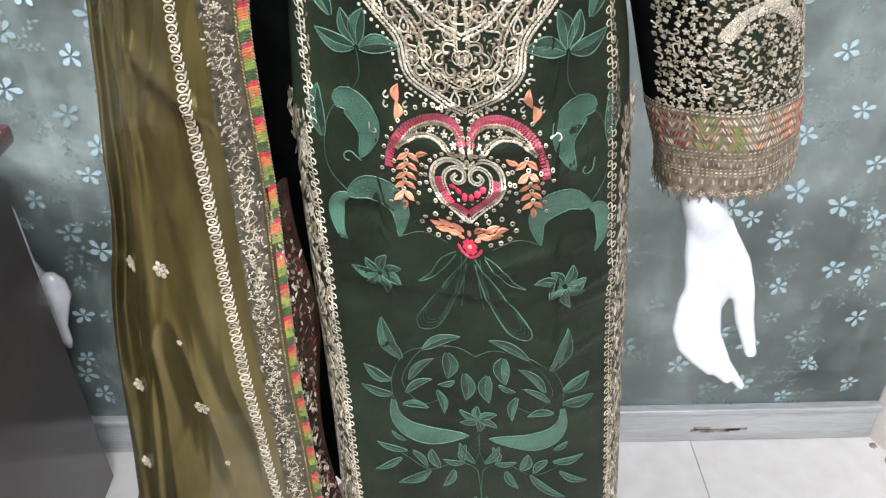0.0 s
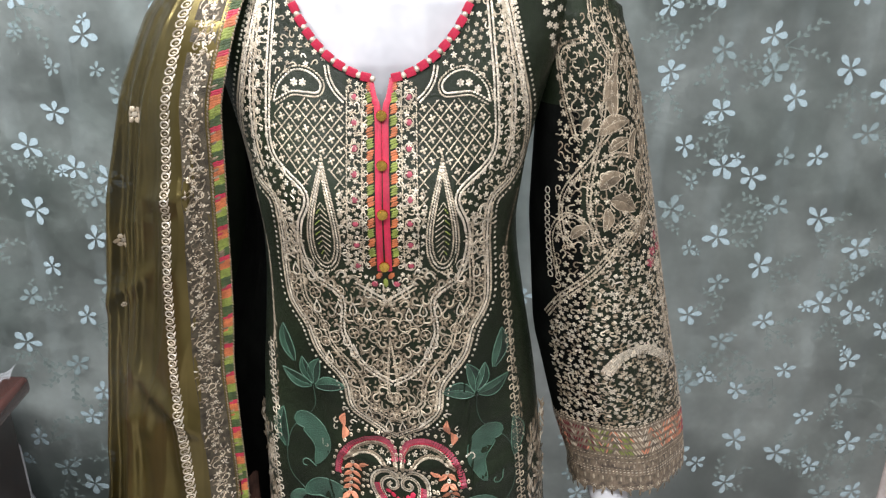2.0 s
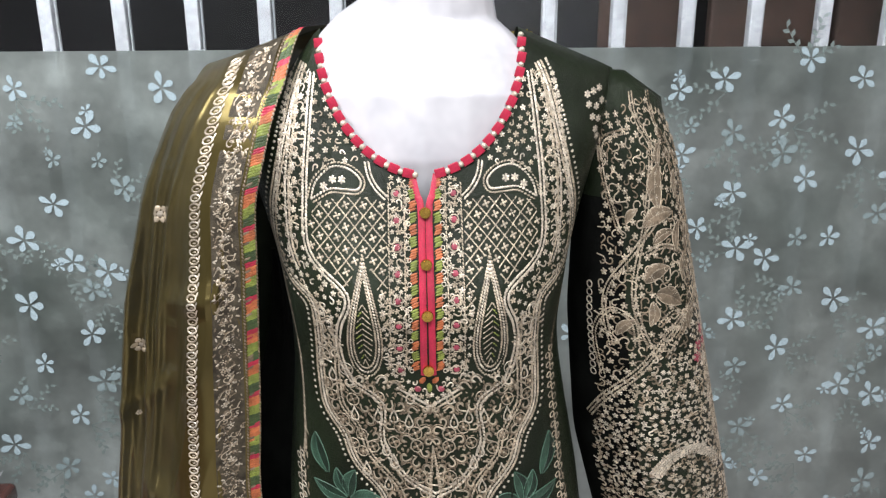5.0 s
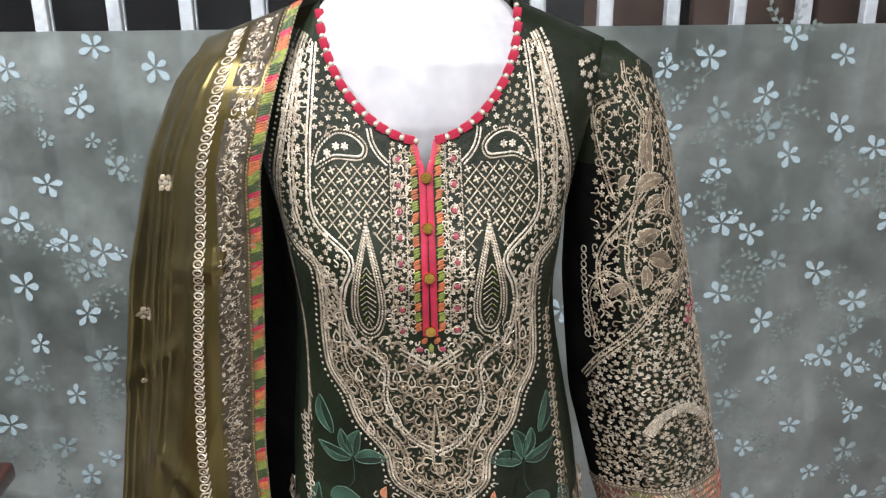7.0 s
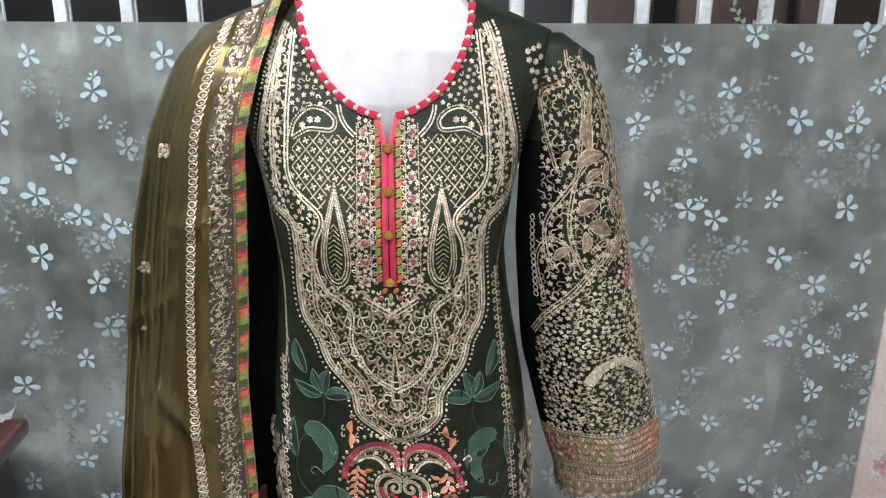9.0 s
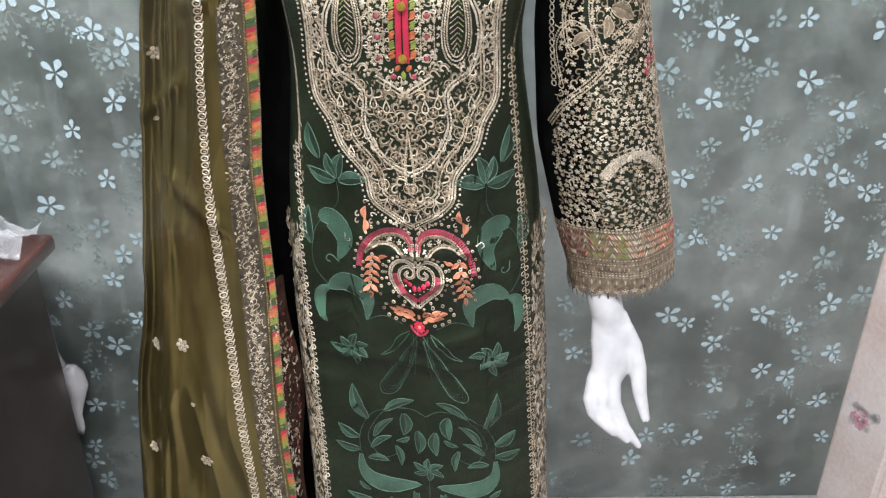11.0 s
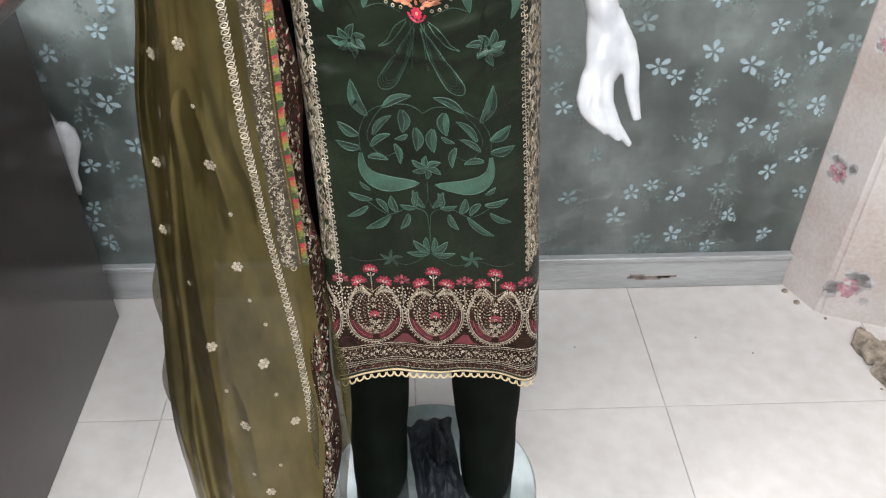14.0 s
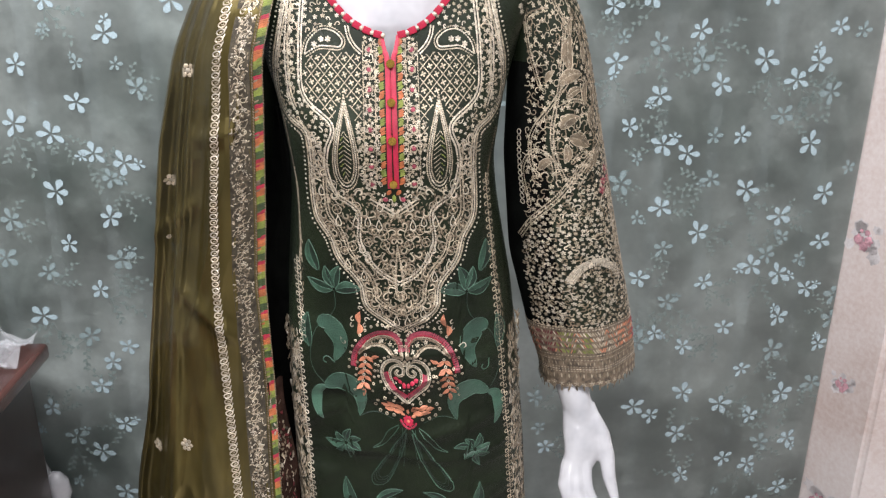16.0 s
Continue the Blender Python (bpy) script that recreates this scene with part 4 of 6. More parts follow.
# yoke
yoke = Stitching(on_kurta, [GOLD, PALE, BRONZE, PINK, ORANGE, LIME])
outer = smooth_line([(92, 1402), (98, 1385), (107, 1345), (114, 1316), (119, 1290), (118, 1257), (105, 1240), (87, 1228), (84, 1200), (85, 1170), (83, 1142), (70, 1122), (62, 1100), (42, 1076), (35, 1050), (0, 1026)])
inner = smooth_line([(84, 1396), (88, 1350), (91, 1310), (89, 1265), (60, 1239), (66, 1215), (68, 1193), (60, 1168), (38, 1150), (39, 1118), (22, 1090), (0, 1077)])
band2 = smooth_line([(95, 1385), (100, 1345), (104, 1310), (103, 1270), (97, 1252)])
shape = [(30, 1172), (60, 1168), (70, 1195), (74, 1225), (84, 1226), (82, 1170), (80, 1145), (68, 1124), (58, 1098), (38, 1074), (31, 1052), (2, 1032), (2, 1150), (22, 1160)]
big = [(a, b, rng.random(), rng.uniform(0, 6.28), rng.choice((-1, 1)), rng.uniform(3.3, 4.4), rng.choice((4, 5, 6))) for a, b in scatter(shape, 8.6, 9000)]
ground = [(a, b, rng.uniform(0, 3.14), rng.uniform(2.4, 3.8), rng.uniform(0.9, 1.5), rng.choice((0, 2, 2, 2))) for a, b in scatter(shape, 3.5, 16000)]
for flip in (lambda q: q, mirrored):
    for d in (-2.6, 0, 2.6):
        yoke.row(flip(beside(outer, d)), 2.4, 3.4, 2.0, 0 if d else 1, 0.45)
    for d in (-1.5, 1.5):
        yoke.row(flip(beside(inner, d)), 2.4, 3.4, 2.0, 1, 0.4)
    yoke.row(flip(band2), 2.4, 3.4, 2.0, 0)
    yoke.row(flip(beside(band2, 3)), 2.4, 3.4, 1.8, 1)
    yoke.row(flip(beside(outer, 7)), 4.2, 2.4, 2.4, 1, 0)
    for s, m in ((0.0, 0), (2.6, 1), (5.2, 0)):
        yoke.row(flip(teardrop(47.5, 1267 - 2.2 * s, 1172 + 1.4 * s, 15 - s)), 2.3, 2.8, 1.5, m, 0.5)
    for i in range(11):
        z = 1184 + 4.6 * i
        w = 6.2 * math.sin(math.pi * (i + 1.5) / 14)
        yoke.row(flip([(47.5 - w, z - 2.5), (47.5 + w * 0.2, z + 3.5)]), 2.2, 2.8, 1.0, 0, 0)
        yoke.row(flip([(47.5 + w * 0.3, z + 3), (47.5 + w, z - 1)]), 2.2, 2.6, 1.0, 5 if i % 2 else 0, 0)
    # paisley under the neck
    pais = smooth_line([(86, 1303), (82, 1316), (70, 1327), (57, 1326), (48, 1318), (50, 1311), (60, 1311), (72, 1311), (86, 1303)])
    yoke.row(flip(pais), 2.3, 2.8, 1.7, 1, 0.4)
    yoke.row(flip(beside(pais, -2.8)), 2.3, 2.6, 1.4, 0, 0.4)
    for a, b in ((62, 1318), (69, 1318), (76, 1313)):
        yoke.rosette(*flip([(a, b)])[0], 3.2, 1)
    arc = smooth_line([(43, 1331), (41, 1321), (36, 1312), (29, 1305)])
    for d in (-1.4, 1.4):
        yoke.row(flip(beside(arc, d)), 2.3, 2.6, 1.5, 1)
    # lattice with small blossoms
    field = [(28, 1300), (40, 1306), (60, 1307), (86, 1300), (87, 1268), (58, 1242), (52, 1262), (47, 1272), (43, 1262), (36, 1235), (29, 1200)]
    pitch = 15.0
    for s in (-1, 1):
        for k in range(-40, 140):
            seg = []
            for i in range(70):
                a = 26 + i
                b = 1180 + k * pitch + s * 1.12 * (a - 26)
                if inside(a, b, field):
                    seg.append((a, b))
                elif len(seg) > 2:
                    yoke.row(flip(seg[::3] + seg[-1:]), 2.6, 2.9, 1.15, 0, 0.2)
                    seg = []
                else:
                    seg = []
            if len(seg) > 2:
                yoke.row(flip(seg[::3] + seg[-1:]), 2.6, 2.9, 1.15, 0, 0.2)
    for k in range(24):
        for j in range(12):
            a, b = 26 + j * pitch / 1.12 / 2, 1180 + pitch * k + (pitch / 2 if j % 2 == 0 else 0)
            if inside(a, b, field):
                yoke.rosette(*flip([(a, b)])[0], 3.1, 0, 1, 4)
    # vine between the neck bands
    for i in range(13):
        z = 1392 - 10.5 * i
        c = 94 + 0.085 * (1392 - z) + (3 if i % 2 else -3)
        if z > 1262:
            yoke.curl(*flip([(c, z)])[0], 3.6, 1.2 + i, 1 if (i % 2) == (flip is mirrored) else -1, 0, 1.1)
            yoke.rosette(*flip([(c + (-4 if i % 2 else 4), z - 4)])[0], 2.6, 1)
    # scrolls that fill the lower yoke
    hand = 1 if flip is mirrored else -1
    for a, b, kind, t, w, r, petals in big:
        q = flip([(a, b)])[0]
        turn = t if flip is mirrored else math.pi - t
        # darker threads below 1165 paint in the shade under the bust
        tone, rim_tone = (2, 0) if b < 1165 else (0, 1)
        if kind < 0.5:
            yoke.curl(*q, r, turn, w * hand, rim_tone, 1.4, 1.5)
            yoke.curl(*q, r * 1.35, turn + 0.6 * w * hand, w * hand, tone, 1.0, 1.2)
            for k in (-0.7, 0.0, 0.7):
                yoke.stitch(q[0] + r * 1.5 * math.cos(turn + 2.4 + k), q[1] + r * 1.5 * math.sin(turn + 2.4 + k), turn + 2.4 + k, 4.2, 2.0, tone, 1.2)
        elif kind < 0.8:
            yoke.rosette(*q, r, tone, rim_tone, petals)
            yoke.ring(*q, r * 1.25, 0.9, rim_tone, 12)
        else:
            yoke.row(teardrop(q[0], q[1] + 5.5, q[1] - 5, 3.4), 1.7, 2.4, 1.3, 1, 0.4)
            yoke.stitch(q[0], q[1] - 1.5, 1.57, 4, 2, 2, 1.2)
    for a, b, t, ln, wd, m in ground:
        if all((a - c[0]) ** 2 + (b - c[1]) ** 2 > 4.4 ** 2 for c in big):
            yoke.stitch(*flip([(a, b)])[0], t if flip is mirrored else math.pi - t, ln, wd, m)
    for d in (12.5, 15.5):
        low_line = [p for p in beside(outer, -d) if p[1] < 1222]
        if flip is not mirrored or low_line:
            yoke.row(flip([p for p in low_line if p[0] > 1]), 2.4, 3.2, 1.7, 0, 0.45)
    for poly, gap in (([(86, 1396), (96, 1388), (108, 1330), (117, 1288), (113, 1260), (92, 1264), (93, 1310)], 5.0), ([(1, 1147), (1, 1158), (14, 1172), (28, 1184), (32, 1174), (24, 1166), (12, 1158)], 4.6), ([(62, 1238), (88, 1262), (116, 1256), (103, 1242), (88, 1232), (80, 1220), (72, 1200)], 4.8),
                      ([(44, 1336), (60, 1350), (72, 1372), (78, 1392), (83, 1390), (86, 1330), (80, 1322), (66, 1330), (52, 1330)], 5.4),
                      ([(14, 1318), (26, 1322), (27, 1180), (14, 1178)], 4.0), ([(27, 1232), (34, 1240), (32, 1180), (27, 1172)], 4.6)):
        for a, b in scatter(poly, gap):
            q = flip([(a, b)])[0]
            if rng.random() < 0.3:
                yoke.curl(*q, rng.uniform(1.8, 2.8), rng.uniform(0, 6.28), rng.choice((-1, 1)), rng.choice((0, 1)), 1.1)
            else:
                yoke.rosette(*q, rng.uniform(1.8, 2.6), rng.choice((0, 1)), None, 5)
    # sequin column on the shoulder side
    for i in range(20):
        z = 1393 - 5.4 * i
        yoke.rosette(*flip([(103 + 0.13 * (1393 - z), z)])[0], 2.9 if i % 2 else 2.2, 1, 1, 6)
    # coloured stitches beside the placket
    for i in range(17):
        z = 1316 - 8.4 * i
        for q in range(4):
            yoke.stitch(*flip([(9.4 + rng.uniform(-0.6, 0.6), z - 2.6 + 1.8 * q)])[0], 0.35, 6.6, 2.0, 4 if i % 2 == 0 else 5, 1.5)
        yoke.ring(*flip([(12.8, z - 4)])[0], 1.5, 0.8, 1, 8)
    for i in range(8):
        z = 1308 - 18.5 * i
        yoke.stitch(*flip([(21.5, z)])[0], 0, 5.2, 5.2, 3, 1.8)
        yoke.ring(*flip([(21.5, z)])[0], 3.6, 1.0, 0, 10)
    for a in (15.4, 27.2):
        yoke.row(flip([(a, 1316), (a + 0.5, 1250), (a + 1, 1180)]), 2.6, 2.8, 1.2, 0, 0.3)
    yoke.row(flip([(25, 1164), (12, 1156), (0, 1149)]), 2.0, 2.8, 2.2, 1, 0.4)
    yoke.row(flip([(25, 1160), (12, 1152), (0, 1145)]), 2.0, 2.8, 1.6, 0, 0.4)
    yoke.stitch(*flip([(9, 1163)])[0], 0, 6, 5, 3, 1.6)
    yoke.stitch(*flip([(5, 1170)])[0], 0.8, 7, 4.5, 4, 1.6)
for s in (0, 2.2):
    yoke.row(teardrop(0, 1117 - s, 1058 + s, 5.6 - s * 0.8), 2.2, 2.6, 1.4, 0, 0.4)
yoke.stitch(0, 1164, 1.57, 8, 4.5, 5, 1.6)
yoke.link("yoke_embroidery", "dense champagne cord and sequin embroidery", kurta, K0)

# paisley heart
heart = Stitching(on_kurta, [GOLD, PALE, PINK, PEACH, RED, BRONZE])
for flip in (lambda q: q, mirrored):
    # the two paisleys that curl outwards over the heart
    rim = smooth_line([(1.5, 1004), (3, 1013), (8, 1020), (17, 1024), (28, 1024), (41, 1018), (51, 1008), (57, 995), (59.5, 982)])
    for d, w in ((0, 2.2), (-2.0, 2.0), (-3.8, 1.4)):
        heart.row(flip(beside(rim, d)), 1.7, 3.4, w, 2 if d > -3 else 4, 1.0)
    for a, b in rim[2::3]:
        heart.ring(*flip([(a * 1.06, 1000 + (b - 1000) * 1.24 + 0.5)])[0], 1.15, 1.15, 0, 7, 1.4)
    heart.curl(*flip([(66, 1009)])[0], 3.6, 2.6, 1 if flip is mirrored else -1, 1, 1.5)
    high = smooth_line([(1.5, 998), (4, 1009), (11, 1017), (23, 1019), (35, 1015.5), (45, 1007), (51, 998)])
    low = smooth_line([(1.5, 998), (10, 997), (18, 1004), (26, 1008), (36, 1007.5), (44, 1003), (50, 997)])
    for line, d in ((high, 0), (high, -2.0), (low, 0), (low, 2.0)):
        heart.row(flip(beside(line, d)), 1.8, 3.0, 1.7, 5 if d else 0, 0.6)
    for a, b in scatter(high + low[::-1], 3.5, 1500):
        heart.stitch(*flip([(a, b)])[0], rng.uniform(0, 3.1), 2.8, 1.3, rng.choice((0, 5, 5)))
    for a, b in ((9, 1004), (15, 1010), (24, 1013.5)):
        heart.rosette(*flip([(a, b)])[0], 2.6, 1, 0, 5)
    # heart: beaded rim, champagne band, crimson sides and spiral tops
    lobe = smooth_line([(1, 988), (4, 992), (11, 995), (19, 993), (25.5, 986), (27, 975), (23, 964), (13, 955), (0, 944)])
    for d, m, w in ((0, 1, 1.9), (-2.2, 0, 1.9)):
        heart.row(flip(beside(lobe, d)), 1.8, 2.8, w, m, 0.7)
    for a, b in beside(lobe, 3.6)[1:-1:3]:
        heart.ring(*flip([(a, b)])[0], 1.15, 1.15, 0, 7, 1.4)
    side = smooth_line([(22, 979), (19.5, 969), (12, 960), (1, 951)])
    for d in (-1.4, 0.4, 2.2):
        heart.row(flip(beside(side, -d)), 1.7, 3.2, 1.9, 2 if d < 2 else 4, 0.9)
    spiral = smooth_line([(14, 966), (17.5, 977), (15, 985), (8, 988.5), (2.5, 985), (3, 978.5), (8, 976.5), (11, 980), (8, 983)])
    for d in (-0.9, 0.9):
        heart.row(flip(beside(spiral, d)), 1.6, 2.4, 1.4, rng.choice((0, 1)), 0.5)
    for a, b, t in ((2.5, 966.5, 1.57), (7, 970, 0.7), (11, 973, 0.4)):
        heart.stitch(*flip([(a, b)])[0], t if flip is not mirrored else math.pi - t, 6.0, 4.4, 4, 1.8)
    for a, b in ((3, 960), (7, 964), (11, 968)):
        heart.stitch(*flip([(a, b)])[0], 0, 2.2, 2.2, 1)
    # peach sprays that hang beside it
    for i in range(5):
        a0, b0 = 43 + 1.3 * i, 992 - 8.0 * i
        for q in (-1, 1):
            heart.leaf(*flip([(a0, b0 + 2)])[0], *flip([(a0 + q * 8.0, b0 - 3.5)])[0], 5.0, 3, None, 0.05, 1.5)
            heart.ring(*flip([(a0 + q * 10.2, b0 - 5.5)])[0], 1.2, 1.1, 0, 7, 1.3)
        heart.ring(*flip([(a0, b0 + 4)])[0], 1.4, 1.1, 1, 7, 1.4)
    heart.leaf(*flip([(48, 957)])[0], *flip([(49, 947)])[0], 5.5, 3, None, 0.05, 1.5)
    heart.leaf(*flip([(37, 992)])[0], *flip([(28, 996)])[0], 4.6, 3, None, 0.1, 1.4)
    # small peach figures above
    heart.leaf(*flip([(47, 1031)])[0], *flip([(45, 1045)])[0], 6.5, 3, None, 0.15, 1.4)
    heart.leaf(*flip([(49, 1020)])[0], *flip([(48, 1032)])[0], 7, 3, None, -0.2, 1.4)
    for a, b, r in ((39, 1036, 2.6), (41, 1029, 2.2), (54, 1035, 2.6), (55, 1028, 2.2), (45, 1049, 2.4)):
        heart.curl(*flip([(a, b)])[0], r, a + b, 1, 1, 1.3)
    # peach leaves at the foot
    for a0, b0, a1, b1, w in ((4, 934, 13, 941, 6), (6, 932, 18, 934, 6), (12, 937, 23, 943, 6), (14, 934, 26, 935, 5.5), (20, 938, 30, 940, 5)):
        heart.leaf(*flip([(a0, b0)])[0], *flip([(a1, b1)])[0], w, 3, None, 0.08, 1.4)
    for a, b in ((15, 946), (25, 948), (33, 944), (36, 938), (31, 931), (24, 928), (16, 927)):
        heart.ring(*flip([(a, b)])[0], 1.5, 1.2, 0, 8, 1.3)
heart.rosette(0, 923, 6.0, 4, 3, 8)
for i in range(9):
    t = -0.35 - i * 2.45 / 8
    heart.stitch(8.6 * math.cos(t), 924 + 8.6 * math.sin(t), t + 1.57, 5.2, 3.0, 2 if i % 2 else 4, 1.4)
for t in (0.5, 1.57, 2.64):
    heart.stitch(7 * math.cos(t), 926 + 7 * math.sin(t), t, 6, 3.4, 3, 1.4)
heart.link("paisley_motif", "pink and peach paisley heart outlined in champagne", kurta, K0)

# green leaves
leaves = Stitching(on_kurta, [LEAF, LEAFEDGE, DARKLEAF, BROADLEAF])
UPPER = [(-64, 802, -78, 844, 14), (-45, 814, -12, 827, 10), (-75, 779, -98, 793, 12.5), (-75, 763, -103, 768, 11), (-59, 779, -36, 803, 9), (-63, 765, -39, 780, 7.5), (-67, 752, -44, 749, 7.5), (-35, 769, -30, 745, 8), (-24, 811, -25, 784, 14), (-10, 791, -10, 763, 12.5), (-19, 782, -34, 775, 5)]
LOWER = [(-67, 695, -95, 703, 7), (-73, 685, -99, 673, 7), (-62, 697, -49, 681, 8), (-38, 683, -44, 704, 10), (-24, 681, -35, 660, 8), (-46, 678, -78, 656, 9), (-16, 690, -12, 710, 7.5), (-5, 689, -18, 712, 7.5), (-14, 689, -34, 693, 6), (-68, 708, -80, 718, 5), (-2, 629, -21, 644, 9), (-2, 628, -30, 627, 7), (-2, 631, -5, 650, 7)]
YOKESIDE = [(-88, 1084, -96, 1114, 14), (-71, 1068, -64, 1092, 12), (-72, 1069, -80, 1090, 11), (-70, 1066, -42, 1069, 13), (-73, 1066, -101, 1074, 13), (-106, 998, -105, 1035, 14)]
for rows, k in ((UPPER, 1.0), (LOWER, 1.0), (YOKESIDE, 1.0)):
    for a0, b0, a1, b1, w in rows:
        w *= k
        for s in (1, -1):
            leaves.leaf(s * a0, b0, s * a1, b1, w, 0, 1, bend=0.1 * s, second=2)
for s in (1, -1):
    # broad comma leaves
    for pts, w in (([(-94, 1024), (-84, 1027), (-73, 1016), (-71, 1002), (-79, 985)], 21), ([(-92, 955), (-76, 963), (-60, 957), (-52, 944), (-55, 924)], 19), ([(-92, 955), (-101, 949), (-104, 938), (-103, 926), (-98, 916)], 12), ([(-75, 757), (-74, 737), (-63, 723), (-42, 719), (-9, 721)], 20)):
        line = smooth_line([(s * a, b) for a, b in pts], 4)
        n = len(line)
        lo, hi = [], []
        for i, (a, b) in enumerate(line):
            t = i / (n - 1)
            wv = w * math.sin(math.pi * min(1, 0.04 + 0.96 * t ** (1.5 if pts[0][1] < 800 else 0.9))) ** 0.85
            q = beside(line, wv / 2)[i]
            r = beside(line, -wv / 2)[i]
            lo.append(q)
            hi.append(r)
        k = len(leaves.v)
        for (a, b), (c, e), (g, j) in zip(lo, line, hi):
            leaves.v += [leaves.at(a, b, 0.12), leaves.at(c, e, 0.8), leaves.at(g, j, 0.12)]
        for i in range(n - 1):
            for j in range(2):
                q = k + 3 * i + j
                leaves.f.append((q, q + 1, q + 4, q + 3))
                leaves.m.append(3)
        leaves.cord(lo, 0.9, 1)
        leaves.cord(hi, 0.9, 1)
    leaves.curl(s * -88, 984, 6, 0.4, s, 1, 1.2)
    # stems
    for pts in ([(-72, 1066), (-72, 1048), (-80, 1034), (-98, 1017), (-106, 990), (-103, 970), (-90, 955)], [(-55, 924), (-36, 929), (-17, 922)], [(-75, 759), (-74, 784), (-63, 805), (-44, 816), (-17, 817), (0, 808)],
                [(0, 644), (-1, 668), (-5, 684), (-25, 689), (-49, 679), (-75, 693)], [(-102, 616), (-82, 612), (-56, 616), (-29, 610), (0, 628)], [(-45, 814), (-60, 794), (-65, 774), (-50, 753), (-30, 761)], [(0, 725), (0, 704), (-5, 689)]):
        leaves.cord(smooth_line([(s * a, b) for a, b in pts]), 0.8, 0, 0.6)
    # starry flowers
    for i in range(7):
        t = 0.4 + i * math.tau / 7
        leaves.leaf(s * -74 + 2 * math.cos(t), 888 + 2 * math.sin(t), s * -74 + (19 + 5 * (i % 2)) * math.cos(t), 888 + (15 + 5 * (i % 2)) * math.sin(t), 8.5, 0, 1, 0.14 * s, second=2)
    for i in range(5):
        t = 0.2 + i * math.tau / 5
        leaves.leaf(s * -50, 618, s * -50 + 15 * math.cos(t), 618 + 13 * math.sin(t), 5, 0, None, 0.1)
    # dark hanging leaves under the heart
    drop_line = smooth_line([(s * a, b) for a, b in ((-3, 914), (-11, 899), (-24, 878), (-38, 859), (-47, 846), (-44, 835), (-30, 838), (-18, 856), (-8, 882), (-3, 909))])
    leaves.cord(drop_line, 1.2, 1 if s < 0 else 0, 0.7)
    for f in (0.12, 0.24, 0.36):
        leaves.cord([(a * (1 - f) - s * 24 * f, b * (1 - f) + 862 * f) for a, b in drop_line], 0.7, 2, 0.5)
    curl_line = smooth_line([(s * a, b) for a, b in ((-11, 916), (-24, 906), (-33, 891), (-43, 884), (-30, 888), (-20, 900), (-11, 914))])
    leaves.cord(curl_line, 1.0, 1 if s < 0 else 0, 0.6)
    for pts in ([(-4, 914), (-6, 885), (-9, 858)], [(-7, 914), (-9, 890), (-15, 868)]):
        leaves.cord(smooth_line([(s * a, b) for a, b in pts]), 0.8, 0, 0.5)
for i in range(6):
    t = math.pi / 6 + i * math.tau / 6
    leaves.leaf(0, 743, 19 * math.cos(t), 743 + 15 * math.sin(t), 7.5, 0, 1, 0.12, second=2)
leaves.link("leaf_embroidery", "sea-green satin-stitched leaves and flowers", kurta, K0)

# trims along the front panel
for s, name in ((-1, "left"), (1, "right")):
    trim = Stitching(on_kurta, [GOLD, PALE, BRONZE, LEAF])
    edge = [(s * (113 if z > 1000 else 119), z) for z in range(582, 1090, 8)] if s < 0 else [(99 + (1180 - z) * 0.055 if z > 880 else 114 + (880 - z) * 0.03, z) for z in range(606, 1180, 8)]
    for i, (a, b) in enumerate(edge):
        for k in (-1, 1):
            trim.ring(a + k * 1.8, b + (2 if k > 0 else -2), 2.0, 1.1, 1 if s < 0 else 0, 8)
        trim.stitch(a, b + 4, 1.57, 4.4, 1.6, 0)
    # scattered leaf stitches on the side panel
    for _ in range(950):
        z = rng.uniform(612, 1010)
        a = s * rng.uniform(119, 140)
        trim.stitch(a, z, 1.57 + rng.uniform(-0.6, 0.6), rng.uniform(5, 11), rng.uniform(1.4, 2.4), rng.choice((0, 2, 2, 1)))
    for z in range(1010, 1120, 5):
        trim.stitch(s * (104 + rng.uniform(-2, 2) + (1120 - z) * 0.09), z, 1.57 + rng.uniform(-0.5, 0.5), rng.uniform(4, 7), 1.7, rng.choice((0, 2)))
    trim.link("side_trim", "champagne braid along the front panel seam", kurta, K0)
for mat, pts in ((0, [(-118, 1250), (-112, 1225), (-108, 1195), (-104, 1165), (-106, 1110), (-110, 1085)]), (1, [(113, 1225), (104, 1190), (100, 1160)])):
    seam = Stitching(on_kurta, [GOLD, BRONZE])
    seam.row(smooth_line(pts), 3.0, 4.0, 2.0, mat, 0.6)
    seam.link("seam_cord", "twisted champagne seam cord", kurta, K0)

# hem border
hem = Stitching(on_kurta, [GOLD, PALE, BRONZE, PINK, MAROON, LACE, RED, BROWNNET])
for z0, z1 in ((440, 482), (482, 578)):
    k, nz = len(hem.v), 10
    for i in range(71):
        a = -139.5 + 279 * i / 70
        for j in range(nz + 1):
            hem.v.append(hem.at(a, z0 + (z1 - z0) * j / nz, 0.35))
    for i in range(70):
        for j in range(nz):
            q = k + i * (nz + 1) + j
            hem.f.append((q, q + nz + 1, q + nz + 2, q + 1))
            hem.m.append(7)
for z, m, st in ((481, 1, 2.4), (478, 0, 2.4), (456, 0, 2.2), (453, 1, 2.2), (450, 0, 2.2), (440.5, 0, 2.2)):
    hem.row([(-139 + 4 * i, z) for i in range(70)], st, 2.8, 1.5, m, 0.4)
